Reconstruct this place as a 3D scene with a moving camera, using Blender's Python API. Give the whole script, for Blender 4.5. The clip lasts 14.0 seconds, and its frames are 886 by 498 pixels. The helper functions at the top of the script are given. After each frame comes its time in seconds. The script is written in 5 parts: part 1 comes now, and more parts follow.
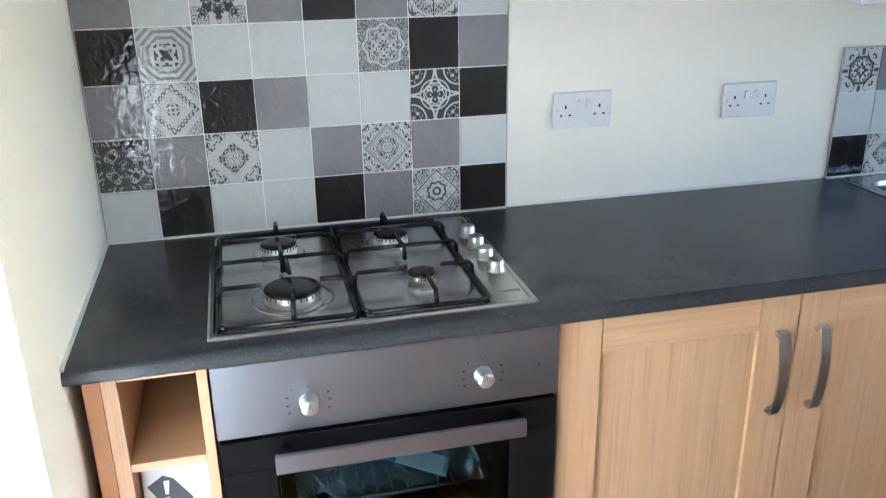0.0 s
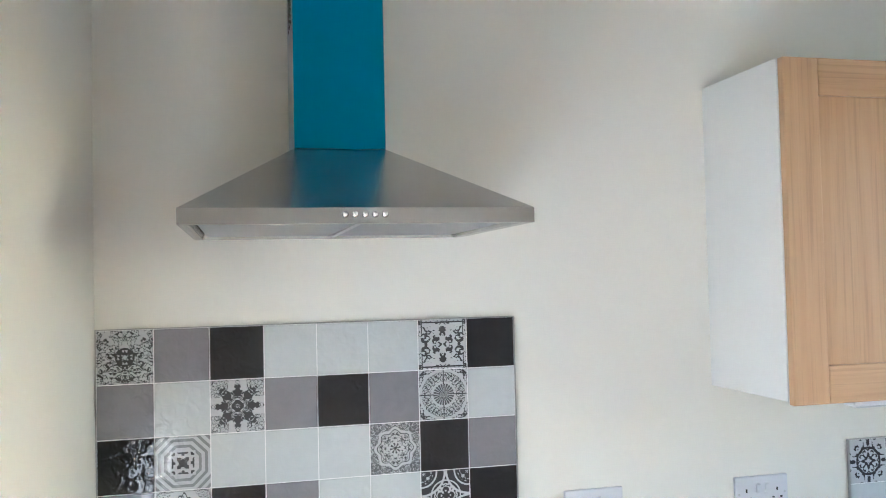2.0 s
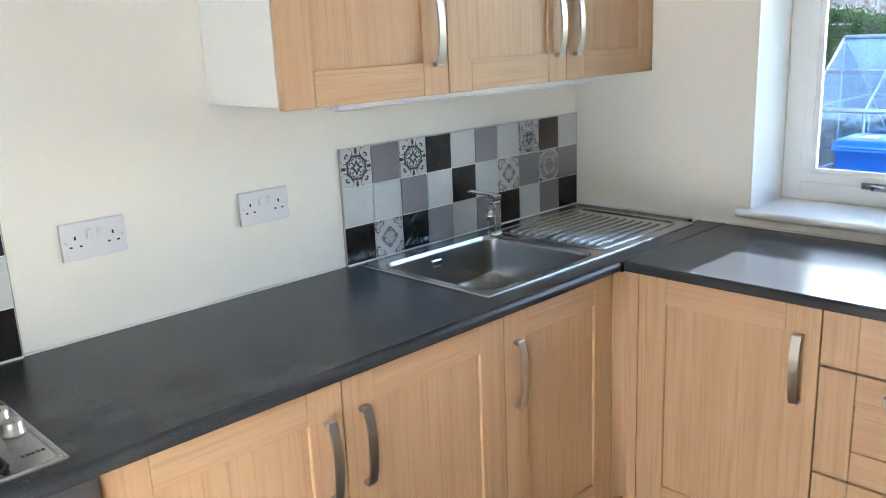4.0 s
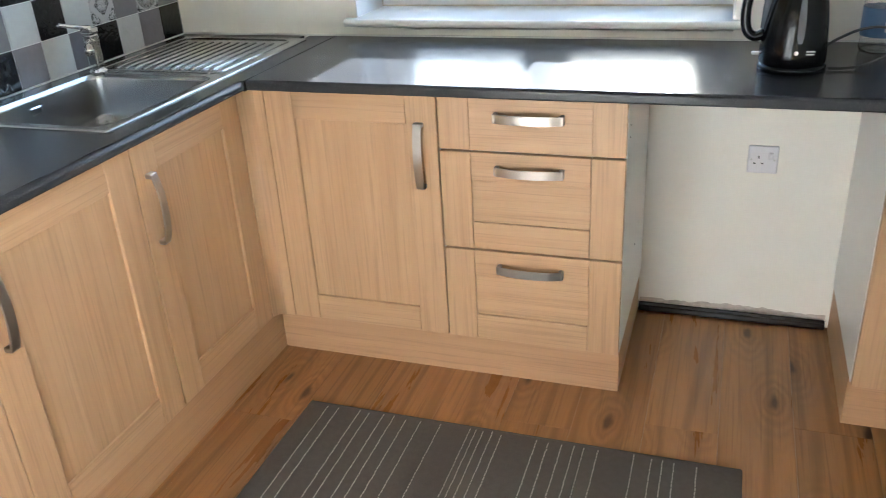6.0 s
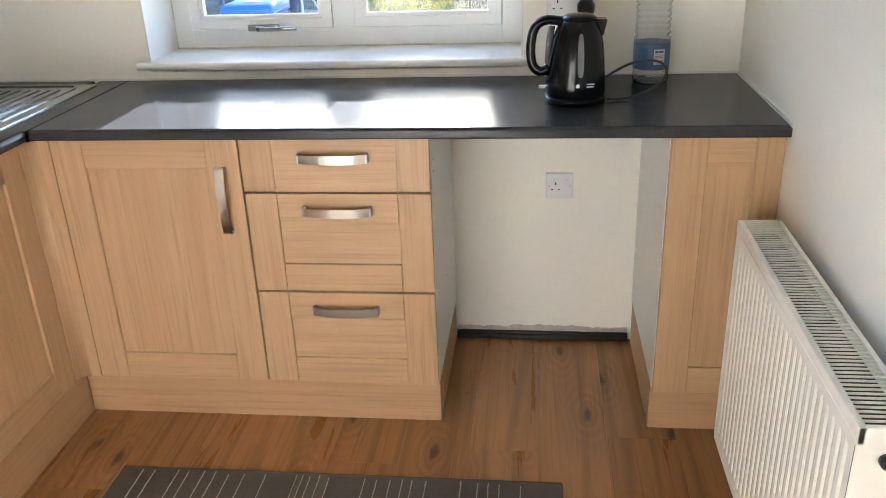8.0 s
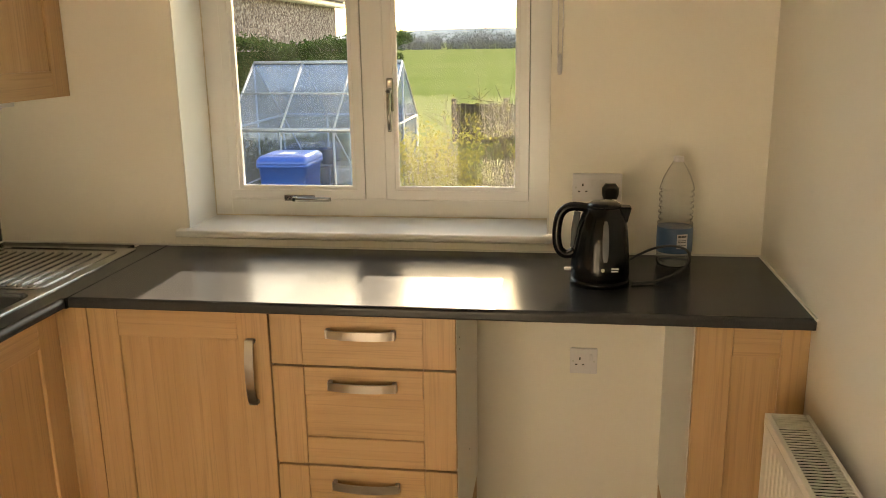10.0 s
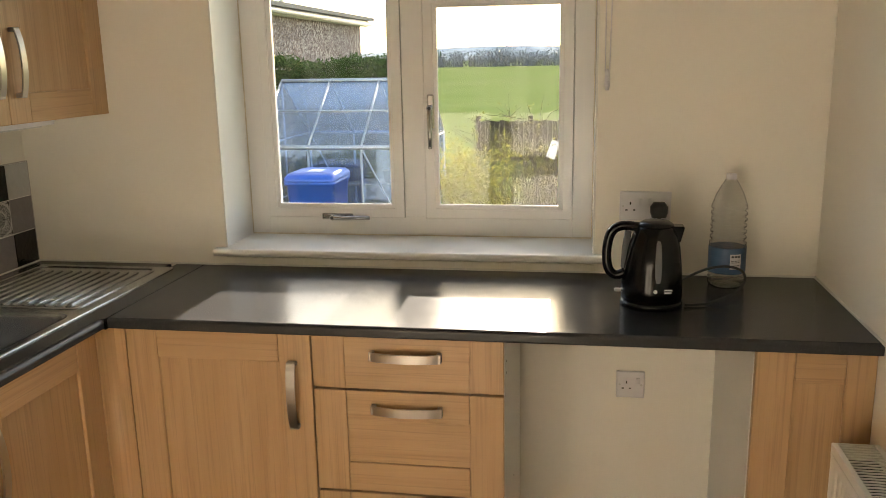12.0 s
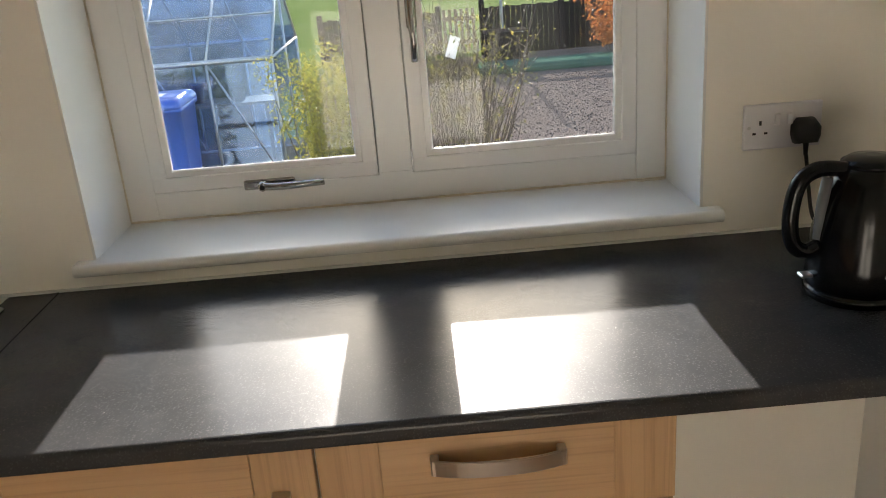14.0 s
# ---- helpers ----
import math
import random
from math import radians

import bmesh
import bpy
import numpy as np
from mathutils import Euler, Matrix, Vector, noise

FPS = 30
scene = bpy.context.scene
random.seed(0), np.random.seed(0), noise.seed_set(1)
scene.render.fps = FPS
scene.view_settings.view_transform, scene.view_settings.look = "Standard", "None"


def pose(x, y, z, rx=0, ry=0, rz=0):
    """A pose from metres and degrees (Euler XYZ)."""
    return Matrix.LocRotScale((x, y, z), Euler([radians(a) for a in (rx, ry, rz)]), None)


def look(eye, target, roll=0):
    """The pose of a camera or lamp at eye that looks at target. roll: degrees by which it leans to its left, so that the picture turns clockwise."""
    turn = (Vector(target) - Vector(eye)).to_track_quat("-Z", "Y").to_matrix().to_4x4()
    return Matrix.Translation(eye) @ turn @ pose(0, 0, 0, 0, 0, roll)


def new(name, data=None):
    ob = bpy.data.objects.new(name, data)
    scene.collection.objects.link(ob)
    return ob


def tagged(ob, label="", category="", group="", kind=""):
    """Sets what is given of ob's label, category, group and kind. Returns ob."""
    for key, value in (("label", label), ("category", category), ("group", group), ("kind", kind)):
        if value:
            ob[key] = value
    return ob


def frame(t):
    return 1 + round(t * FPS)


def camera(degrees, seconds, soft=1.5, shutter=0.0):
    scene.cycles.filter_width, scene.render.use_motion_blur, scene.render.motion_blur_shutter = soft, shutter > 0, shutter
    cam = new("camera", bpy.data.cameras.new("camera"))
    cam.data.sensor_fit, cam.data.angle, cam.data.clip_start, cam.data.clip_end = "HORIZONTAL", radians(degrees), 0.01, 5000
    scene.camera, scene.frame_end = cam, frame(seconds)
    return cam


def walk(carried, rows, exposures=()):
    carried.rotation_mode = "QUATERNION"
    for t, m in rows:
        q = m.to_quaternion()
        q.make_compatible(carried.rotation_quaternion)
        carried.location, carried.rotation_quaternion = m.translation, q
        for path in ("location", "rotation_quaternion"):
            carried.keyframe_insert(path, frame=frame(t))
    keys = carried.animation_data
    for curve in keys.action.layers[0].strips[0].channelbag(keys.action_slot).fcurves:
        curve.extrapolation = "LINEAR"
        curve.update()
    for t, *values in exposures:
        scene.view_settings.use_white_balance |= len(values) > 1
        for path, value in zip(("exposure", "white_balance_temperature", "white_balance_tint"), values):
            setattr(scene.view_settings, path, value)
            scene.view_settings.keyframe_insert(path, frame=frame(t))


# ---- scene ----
cam = camera(55.8, 14.0, 0.85, 0.12)
METRES, EYE, TILT, LEAN, TURN = 1.5, 1.4, 0.0, 0.0, -14.9
PATH = [
    (0, (0.311, -1.857, 1.54), (0.751, -0.04, 0.831), -0.9),
    (0.5, (0.308, -1.85, 1.617), (0.718, 0.066, 1.216), -0.9),
    (1, (0.302, -1.859, 1.675), (0.683, 0.102, 1.584), -0.8),
    (1.5, (0.298, -1.875, 1.703), (0.692, 0.084, 1.795), -0.8),
    (2, (0.305, -1.877, 1.689), (0.77, 0.067, 1.758), -1.3),
    (2.5, (0.35, -1.886, 1.646), (1.055, -0.019, 1.519), -1.5),
    (3, (0.407, -1.927, 1.636), (1.445, -0.236, 1.382), -0.8),
    (3.2, (0.407, -1.926, 1.628), (1.563, -0.32, 1.341), -0.7),
    (5.3, (0.347, -1.79, 1.448), (1.849, -0.782, 0.594), -3.6),
    (5.5, (0.353, -1.792, 1.461), (1.916, -0.9, 0.589), -3.5),
    (6, (0.354, -1.868, 1.453), (2.05, -1.252, 0.591), -3.5),
    (6.5, (0.35, -1.892, 1.454), (2.115, -1.499, 0.6), -3.2),
    (7, (0.354, -1.898, 1.452), (2.141, -1.606, 0.603), -3.0),
    (7.5, (0.36, -1.901, 1.454), (2.159, -1.655, 0.614), -2.7),
    (8, (0.36, -1.905, 1.456), (2.179, -1.686, 0.654), -2.2),
    (8.5, (0.355, -1.898, 1.476), (2.203, -1.687, 0.742), -1.7),
    (9, (0.357, -1.892, 1.514), (2.239, -1.673, 0.875), -1.2),
    (9.2, (0.359, -1.895, 1.526), (2.253, -1.664, 0.926), -1.1),
    (11.3, (0.366, -1.876, 1.574), (2.298, -1.56, 1.166), -0.7),
    (11.5, (0.37, -1.863, 1.563), (2.301, -1.542, 1.156), -0.7),
    (12, (0.413, -1.821, 1.553), (2.336, -1.496, 1.109), -1.1),
    (12.5, (0.571, -1.751, 1.531), (2.487, -1.447, 1.046), -1.6),
    (13, (0.804, -1.641, 1.535), (2.712, -1.395, 0.99), -2.4),
    (13.5, (1.084, -1.433, 1.517), (2.984, -1.282, 0.91), -3.1),
    (14, (1.384, -1.321, 1.486), (3.263, -1.360, 0.802), -4.6),
]
EXPOSURES = [(0.0, 4.2, 4900, 8), (0.5, 4.17, 5100, 11), (1.0, 4.1, 5000, 10), (1.5, 4.2, 5000, 9), (3.0, 4.27, 5100, 9), (5.5, 4.3, 5450, 7), (6.0, 4.42, 5400, 7), (6.5, 4.22, 5250, 8), (7.5, 4.28, 5250, 10), (8.0, 4.25, 5750, 10), (8.5, 4.1, 8100, 10), (9.0, 3.75, 10300, 12), (11.5, 3.3, 8100, 12), (12.0, 3.36, 7900, 12), (12.5, 3.5, 7500, 12), (13.0, 3.28, 6700, 11), (13.5, 3.17, 7000, 13), (14.0, 3.05, 6800, 12)]
walk(cam, [(t, look(eye, target, roll)) for t, eye, target, roll in PATH], EXPOSURES)

# ---- world, sun ----
world = bpy.data.worlds.new("daylight")
scene.world = world
world.use_nodes = True
wn = world.node_tree.nodes
sky = wn.new("ShaderNodeTexSky")
sky.sky_type = "NISHITA"
sky.sun_disc = False
sky.sun_elevation = radians(17.5)
sky.sun_rotation = radians(91.3)
sky.air_density, sky.dust_density = 1.0, 1.1
wn["Background"].inputs["Strength"].default_value = 0.12
world.node_tree.links.new(sky.outputs[0], wn["Background"].inputs["Color"])
sun = new("sun", bpy.data.lights.new("sun", "SUN"))
sun.data.energy, sun.data.angle, sun.data.color = 3.1, radians(0.5), (1.0, 0.965, 0.915)
sun.matrix_world = look((20, -1.5, 8), (20 - 1.0, -1.5 + 0.005, 8 - math.tan(radians(17.3))))


# ---- materials ----
class Nodes:
    """Short notation for a node material."""

    def __init__(self, name):
        self.m = bpy.data.materials.new(name)
        self.m.use_nodes = True
        self.t = self.m.node_tree
        self.b = self.t.nodes["Principled BSDF"]
        self.out = self.t.nodes["Material Output"]

    def n(self, kind, **kw):
        node = self.t.nodes.new("ShaderNode" + kind)
        for k, v in kw.items():
            if k == "op":
                node.operation = v
            elif k == "dims":
                node.noise_dimensions = v
            elif k == "feature":
                node.feature = v
            elif k == "metric":
                node.distance = v
            else:
                self.put(node.inputs[k.replace("_", " ")], v)
        return node

    def put(self, socket, v):
        if isinstance(v, bpy.types.NodeSocket):
            self.t.links.new(v, socket)
        elif isinstance(v, bpy.types.Node):
            self.t.links.new(v.outputs[0], socket)
        else:
            socket.default_value = v

    def math(self, op, a, b=0.0, c=0.0):
        node = self.t.nodes.new("ShaderNodeMath")
        node.operation = op
        for s, v in zip(node.inputs, (a, b, c)):
            self.put(s, v)
        return node.outputs[0]

    def co(self):
        return self.t.nodes.new("ShaderNodeTexCoord").outputs["Object"]

    def rand(self):
        return self.t.nodes.new("ShaderNodeObjectInfo").outputs["Random"]

    def mapped(self, scale, shift=True, vec=None):
        mp = self.t.nodes.new("ShaderNodeMapping")
        self.put(mp.inputs["Vector"], vec or self.co())
        mp.inputs["Scale"].default_value = scale
        if shift:
            r = self.math("MULTIPLY", self.rand(), 37.0)
            comb = self.t.nodes.new("ShaderNodeCombineXYZ")
            for i in range(3):
                self.put(comb.inputs[i], r)
            self.put(mp.inputs["Location"], comb.outputs[0])
        return mp.outputs[0]

    def noise(self, vec, scale, detail=4.0, rough=0.55, distort=0.0):
        node = self.t.nodes.new("ShaderNodeTexNoise")
        self.put(node.inputs["Vector"], vec)
        node.inputs["Scale"].default_value = scale
        node.inputs["Detail"].default_value = detail
        node.inputs["Roughness"].default_value = rough
        node.inputs["Distortion"].default_value = distort
        return node.outputs[0]

    def ramp(self, fac, *stops):
        node = self.t.nodes.new("ShaderNodeValToRGB")
        self.put(node.inputs[0], fac)
        els = node.color_ramp.elements
        while len(els) < len(stops):
            els.new(0.5)
        for e, (p, c) in zip(els, stops):
            e.position = p
            e.color = (*c, 1) if isinstance(c, tuple) else (c, c, c, 1)
        return node.outputs[0]

    def mix(self, fac, a, b, kind="MIX"):
        node = self.t.nodes.new("ShaderNodeMix")
        node.data_type, node.blend_type = "RGBA", kind
        for s, v in zip((node.inputs[0], node.inputs[6], node.inputs[7]), (fac, a, b)):
            if isinstance(v, tuple) and len(v) == 3:
                v = (*v, 1)
            self.put(s, v)
        return node.outputs[2]

    def bump(self, height, strength, distance=0.001):
        node = self.t.nodes.new("ShaderNodeBump")
        node.inputs["Strength"].default_value = strength
        node.inputs["Distance"].default_value = distance
        self.put(node.inputs["Height"], height)
        self.put(self.b.inputs["Normal"], node.outputs[0])

    def set(self, color=None, rough=None, metal=None, spec=None, coat=None):
        for key, v in (("Base Color", color), ("Roughness", rough), ("Metallic", metal), ("Specular IOR Level", spec), ("Coat Weight", coat)):
            if v is not None:
                if isinstance(v, tuple) and len(v) == 3:
                    v = (*v, 1)
                self.put(self.b.inputs[key], v)
        return self


def plain(name, color, rough=0.5, metal=0.0, var=0.12, scale=18.0, bump=0.15, fine=240.0, dist=0.0006, spec=0.5, spread=0.02):
    """A surface with blotches, grain and fine relief."""
    k = Nodes(name)
    v = k.mapped((1, 1, 1))
    big = k.noise(v, scale, 5)
    fin = k.noise(v, fine, 3)
    dark = tuple(c * (1 - var) for c in color)
    light = tuple(min(1, c * (1 + var * 0.6)) for c in color)
    col = k.mix(big, (*dark, 1), (*light, 1))
    k.set(col, k.ramp(fin, (0.25, max(0.03, rough - spread)), (0.8, min(1, rough + spread))), metal, spec)
    if bump:
        k.bump(fin, bump, dist)
    return k.m


def oak(name, along, light=(0.55, 0.356, 0.197), dark=(0.44, 0.269, 0.136), rough=0.40, scale=1.0, knots=False, coat=0.0, pores=0.33, across=34.0):
    """Straight oak grain along the axis 0, 1 or 2 of the part."""
    k = Nodes(name)
    s = [across * scale] * 3
    s[along] = 1.5 * scale
    v = k.mapped(tuple(s))
    s2 = [150.0 * scale] * 3
    s2[along] = 3.0 * scale
    v2 = k.mapped(tuple(s2))
    s3 = [7.0 * scale] * 3
    s3[along] = 0.8 * scale
    v3 = k.mapped(tuple(s3))
    band = k.noise(v, 1.0, 6, 0.6, 0.6)
    pore = k.noise(v2, 1.0, 3, 0.6)
    broad = k.noise(v3, 1.0, 3, 0.5, 0.8)
    mid = tuple((a + b) / 2 for a, b in zip(light, dark))
    col = k.ramp(band, (0.3, dark), (0.5, mid), (0.72, light))
    col = k.mix(k.math("MULTIPLY", broad, 0.5), col, light)
    col = k.mix(k.ramp(pore, (0.34, pores), (0.48, 0.0)), col, tuple(c * 0.62 for c in dark))
    if knots:
        sw = [3.4] * 3
        sw[along] = 0.42
        wav = k.t.nodes.new("ShaderNodeTexWave")
        wav.wave_type, wav.bands_direction = "BANDS", "Y"
        k.put(wav.inputs["Vector"], k.mapped(tuple(sw)))
        wav.inputs["Scale"].default_value = 1.1
        wav.inputs["Distortion"].default_value = 13.0
        wav.inputs["Detail"].default_value = 2.0
        wav.inputs["Detail Scale"].default_value = 0.7
        col = k.mix(k.ramp(wav.outputs["Fac"], (0.0, 0.50), (0.26, 0.0)), col, tuple(c * 0.70 for c in dark))
        sk = [5.2] * 3
        sk[along] = 2.1
        vk = k.mapped(tuple(sk))
        cells = k.n("TexVoronoi", Scale=1.0)
        cells.voronoi_dimensions = "2D"
        k.put(cells.inputs["Vector"], k.mix(0.12, vk, k.n("TexNoise", Vector=vk, Scale=5.0).outputs[1]))
        d = cells.outputs["Distance"]
        ringed = k.math("SINE", k.math("MULTIPLY", d, 70.0))
        near = k.ramp(d, (0.05, 1.0), (0.45, 0.0))
        col = k.mix(k.math("MULTIPLY", k.math("MULTIPLY", near, 0.42), k.math("ADD", k.math("MULTIPLY", ringed, 0.5), 0.5)), col, tuple(c * 0.5 for c in dark))
        col = k.mix(k.ramp(d, (0.025, 0.85), (0.095, 0.0)), col, (0.06, 0.030, 0.015))
        tone = k.math("ADD", k.math("MULTIPLY", k.rand(), 0.36), 0.80)
        comb = k.t.nodes.new("ShaderNodeCombineXYZ")
        for i in range(3):
            k.put(comb.inputs[i], tone)
        col = k.mix(1.0, col, comb.outputs[0], "MULTIPLY")
    k.set(col, k.ramp(band, (0.2, rough - 0.05), (0.8, rough + 0.07)), coat=coat)
    k.bump(pore, 0.22, 0.0006)
    return k.m


def brushed(name, color, rough, along, stretch=300.0, strength=0.12):
    """Brushed metal with fine lines along one axis."""
    k = Nodes(name)
    s = [stretch] * 3
    s[along] = 2.0
    v = k.mapped(tuple(s))
    line = k.noise(v, 1.0, 3)
    smear = k.noise(k.mapped((1, 1, 1)), 14.0, 4)
    k.set(k.mix(line, tuple(c * 0.97 for c in color), color), k.mix(0.12, k.ramp(line, (0.3, rough - 0.012), (0.7, rough + 0.012)), k.ramp(smear, (0.3, rough - 0.05), (0.75, rough + 0.08))), 1.0)
    if strength:
        k.bump(line, strength, 0.0003)
    return k.m


def worktop_stone():
    k = Nodes("charcoal_laminate")
    v = k.mapped((1, 1, 1), False)
    cloud = k.noise(v, 5.5, 6, 0.62, 0.4)
    speck = k.noise(v, 330.0, 2)
    scuff = k.noise(k.mapped((1, 1, 1), False), 9.0, 6, 0.7, 0.4)
    col = k.ramp(cloud, (0.3, (0.027, 0.028, 0.031)), (0.7, (0.044, 0.045, 0.048)))
    col = k.mix(k.ramp(speck, (0.57, 0.0), (0.70, 0.38)), col, (0.105, 0.107, 0.11))
    col = k.mix(k.ramp(scuff, (0.55, 0.0), (0.8, 0.10)), col, (0.075, 0.078, 0.08))
    k.set(col, k.mix(0.5, k.ramp(speck, (0.3, 0.19), (0.7, 0.27)), k.ramp(scuff, (0.3, 0.20), (0.8, 0.31))), spec=0.25)
    k.bump(speck, 0.26, 0.0005)
    return k.m


def clear(name, tint=(1, 1, 1), gloss=0.0, dirt=0.0, ior=1.45, even=0.3, haze=(0.8, 0.8, 0.78), ripple=0.0):
    """Thin clear sheet: seen through, with a mirror sheen at grazing angles, and smears."""
    k = Nodes(name)
    t = k.n("BsdfTransparent", Color=(*tint, 1))
    g = k.n("BsdfGlossy", Roughness=gloss)
    if ripple:
        bp = k.n("Bump", Strength=0.9, Distance=ripple, Height=k.noise(k.mapped((1, 1, 1)), 55.0, 3, 0.5, 0.8))
        k.put(g.inputs["Normal"], bp.outputs[0])
    lw = k.t.nodes.new("ShaderNodeLayerWeight")
    lw.inputs["Blend"].default_value = 0.5
    rise = k.math("POWER", lw.outputs["Facing"], 4.0)
    base = 0.6 * ((ior - 1) / (ior + 1)) ** 2
    mix = k.t.nodes.new("ShaderNodeMixShader")
    k.put(mix.inputs[0], k.math("MULTIPLY_ADD", rise, 0.75, base))
    k.put(mix.inputs[1], t.outputs[0])
    k.put(mix.inputs[2], g.outputs[0])
    last = mix.outputs[0]
    if dirt:
        v = k.mapped((1, 1, 1), False)
        film = k.noise(k.mapped((1, 3.6, 0.7), False), 3.0, 2, 0.4)
        spots = k.n("TexVoronoi", Scale=60.0)
        k.put(spots.inputs["Vector"], v)
        drop = k.ramp(spots.outputs["Distance"], (0.08, 1.0), (0.13, 0.0))
        rare = k.ramp(k.noise(v, 30.0, 2), (0.60, 0.0), (0.66, 1.0))
        amount = k.math("ADD", k.math("MULTIPLY", k.ramp(film, (0.48, even), (0.60, 1.0)), dirt), k.math("MULTIPLY", k.math("MULTIPLY", drop, rare), 0.22))
        d = k.n("BsdfTranslucent", Color=(*haze, 1))
        mix2 = k.t.nodes.new("ShaderNodeMixShader")
        k.put(mix2.inputs[0], amount)
        k.put(mix2.inputs[1], last)
        k.put(mix2.inputs[2], d.outputs[0])
        last = mix2.outputs[0]
    k.t.links.new(last, k.out.inputs["Surface"])
    return k.m


def glazed(name, lo, hi, rough=0.025):
    """Hand-made glazed tile: cloudy colour under an uneven glossy glaze."""
    k = Nodes(name)
    v = k.mapped((1, 1, 1))
    k.set(k.mix(k.noise(v, 26.0, 5, 0.65, 0.7), lo, hi), k.ramp(k.noise(v, 90.0, 3), (0.3, rough), (0.8, rough + 0.05)), spec=0.42)
    k.bump(k.noise(v, 44.0, 1, 0.4, 0.9), 0.5, 0.0026)
    return k.m


def deco(name, seed, style):
    """Printed tile with a black ornament that is mirrored about its middle."""
    k = Nodes(name)
    sep = k.n("SeparateXYZ", Vector=k.co())
    x, z = (k.math("MULTIPLY", sep.outputs[i], 18.2) for i in (0, 2))
    ax, az = k.math("ABSOLUTE", x), k.math("ABSOLUTE", z)
    big, small = k.math("MAXIMUM", ax, az), k.math("MINIMUM", ax, az)
    r = k.math("SQRT", k.math("ADD", k.math("MULTIPLY", x, x), k.math("MULTIPLY", z, z)))
    dia = k.math("ADD", ax, az)
    ang = k.math("ARCTAN2", small, big)
    turn = k.math("ARCTAN2", z, x)

    def less(a, b):
        return k.math("LESS_THAN", a, b)

    def more(a, b):
        return k.math("GREATER_THAN", a, b)

    def both(a, b):
        return k.math("MULTIPLY", a, b)

    def either(a, *rest):
        for b in rest:
            a = k.math("MAXIMUM", a, b)
        return a

    def band(v, c, w):
        return less(k.math("ABSOLUTE", k.math("SUBTRACT", v, c)), w)

    def wave(v, f, size):
        return k.math("MULTIPLY", k.math("SINE", k.math("MULTIPLY", v, f)), size)

    def folded(u, v, scale, detail=1.5):
        vec = k.n("CombineXYZ", X=k.math("ADD", u, seed * 3.1), Y=v, Z=seed * 1.7)
        return k.n("TexNoise", Vector=vec.outputs[0], Scale=scale, Detail=detail, Distortion=1.3).outputs[0]

    def line(no, w):
        return band(no, 0.5, w)

    no, lace = folded(big, small, 4.2), folded(big, small, 7.5)
    if style == "floral":
        curl = folded(ax, z, 3.6)
        ink = either(line(curl, 0.035), both(less(r, 0.36), more(lace, 0.45)), both(more(curl, 0.62), more(r, 0.4)))
    elif style == "mirrored":
        ink = either(more(folded(ax, az, 4.6), 0.54), band(az, 0.92, 0.03), both(band(ax, 0.88, 0.02), more(az, 0.4)))
    elif style == "star":
        star = less(k.math("ADD", wave(ang, 4.0, 0.50), r), 1.10)
        ink = either(both(star, more(k.math("ABSOLUTE", k.math("SUBTRACT", no, 0.5)), 0.032)), both(more(small, 0.35), line(lace, 0.04)))
    elif style == "sun":
        disc = both(less(r, 0.44), more(wave(turn, 22.0, 1.0), -0.45))
        curls = both(band(r, 0.74, 0.20), line(lace, 0.06))
        ink = either(disc, curls, both(less(small, 0.022), more(r, 0.42)), both(more(r, 1.05), more(lace, 0.5)))
    elif style == "frame":
        eight = k.math("MAXIMUM", big, k.math("MULTIPLY", dia, 0.70))
        rings = both(less(wave(eight, 27.0, 1.0), -0.1), more(big, 0.47))
        ink = either(k.math("MULTIPLY", rings, 0.62), both(less(big, 0.42), more(no, 0.46)))
    elif style == "round":
        edge_r = k.math("ADD", 0.82, k.math("MULTIPLY", k.math("COSINE", k.math("MULTIPLY", ang, 8.0)), 0.06))
        inner = k.math("SUBTRACT", r, edge_r)
        ink = either(k.math("MULTIPLY", both(more(inner, 0.0), more(k.math("ABSOLUTE", k.math("SUBTRACT", lace, 0.5)), 0.035)), 0.85), band(inner, -0.13, 0.018),
                     both(both(more(r, 0.26), less(inner, -0.18)), line(lace, 0.055)), both(less(r, 0.22), more(wave(turn, 8.0, 1.0), 0.0)), less(r, 0.06))
    elif style == "wavy":
        wob = wave(turn, 24.0, 0.045)
        ink = either(band(k.math("ADD", dia, wob), 0.93, 0.035), k.math("MULTIPLY", band(k.math("SUBTRACT", dia, wob), 0.80, 0.035), 0.7), both(less(r, 0.27), more(lace, 0.50)), both(more(dia, 1.35), line(lace, 0.05)))
    elif style == "lens":
        cx, cz = k.math("SUBTRACT", 1.0, ax), k.math("SUBTRACT", 1.0, az)
        d = k.math("SQRT", k.math("ADD", both(cx, cx), both(cz, cz)))
        pale = either(band(d, 0.97, 0.045), band(d, 0.62, 0.035), both(less(r, 0.5), more(no, 0.53)), both(less(d, 0.5), more(lace, 0.54)), band(r, 0.62, 0.03))
        ink = k.math("SUBTRACT", 1.0, pale)
    elif style == "dark":
        ink = either(more(no, 0.53), line(lace, 0.06), line(no, 0.03))
    elif style == "lace":
        ink = both(either(less(dia, 0.66), more(dia, 1.12)), either(more(lace, 0.54), line(no, 0.035)))
    elif style == "diamond":
        ink = either(k.math("MULTIPLY", band(dia, 0.93, 0.075), 0.5), band(dia, 0.78, 0.016), both(less(dia, 0.66), line(lace, 0.06)), both(more(dia, 1.06), more(lace, 0.54)))
    elif style == "bold":
        ink = either(more(folded(big, small, 3.3, 1.0), 0.54), band(r, 0.62, 0.05), both(less(dia, 0.3), more(lace, 0.48)))
    else:
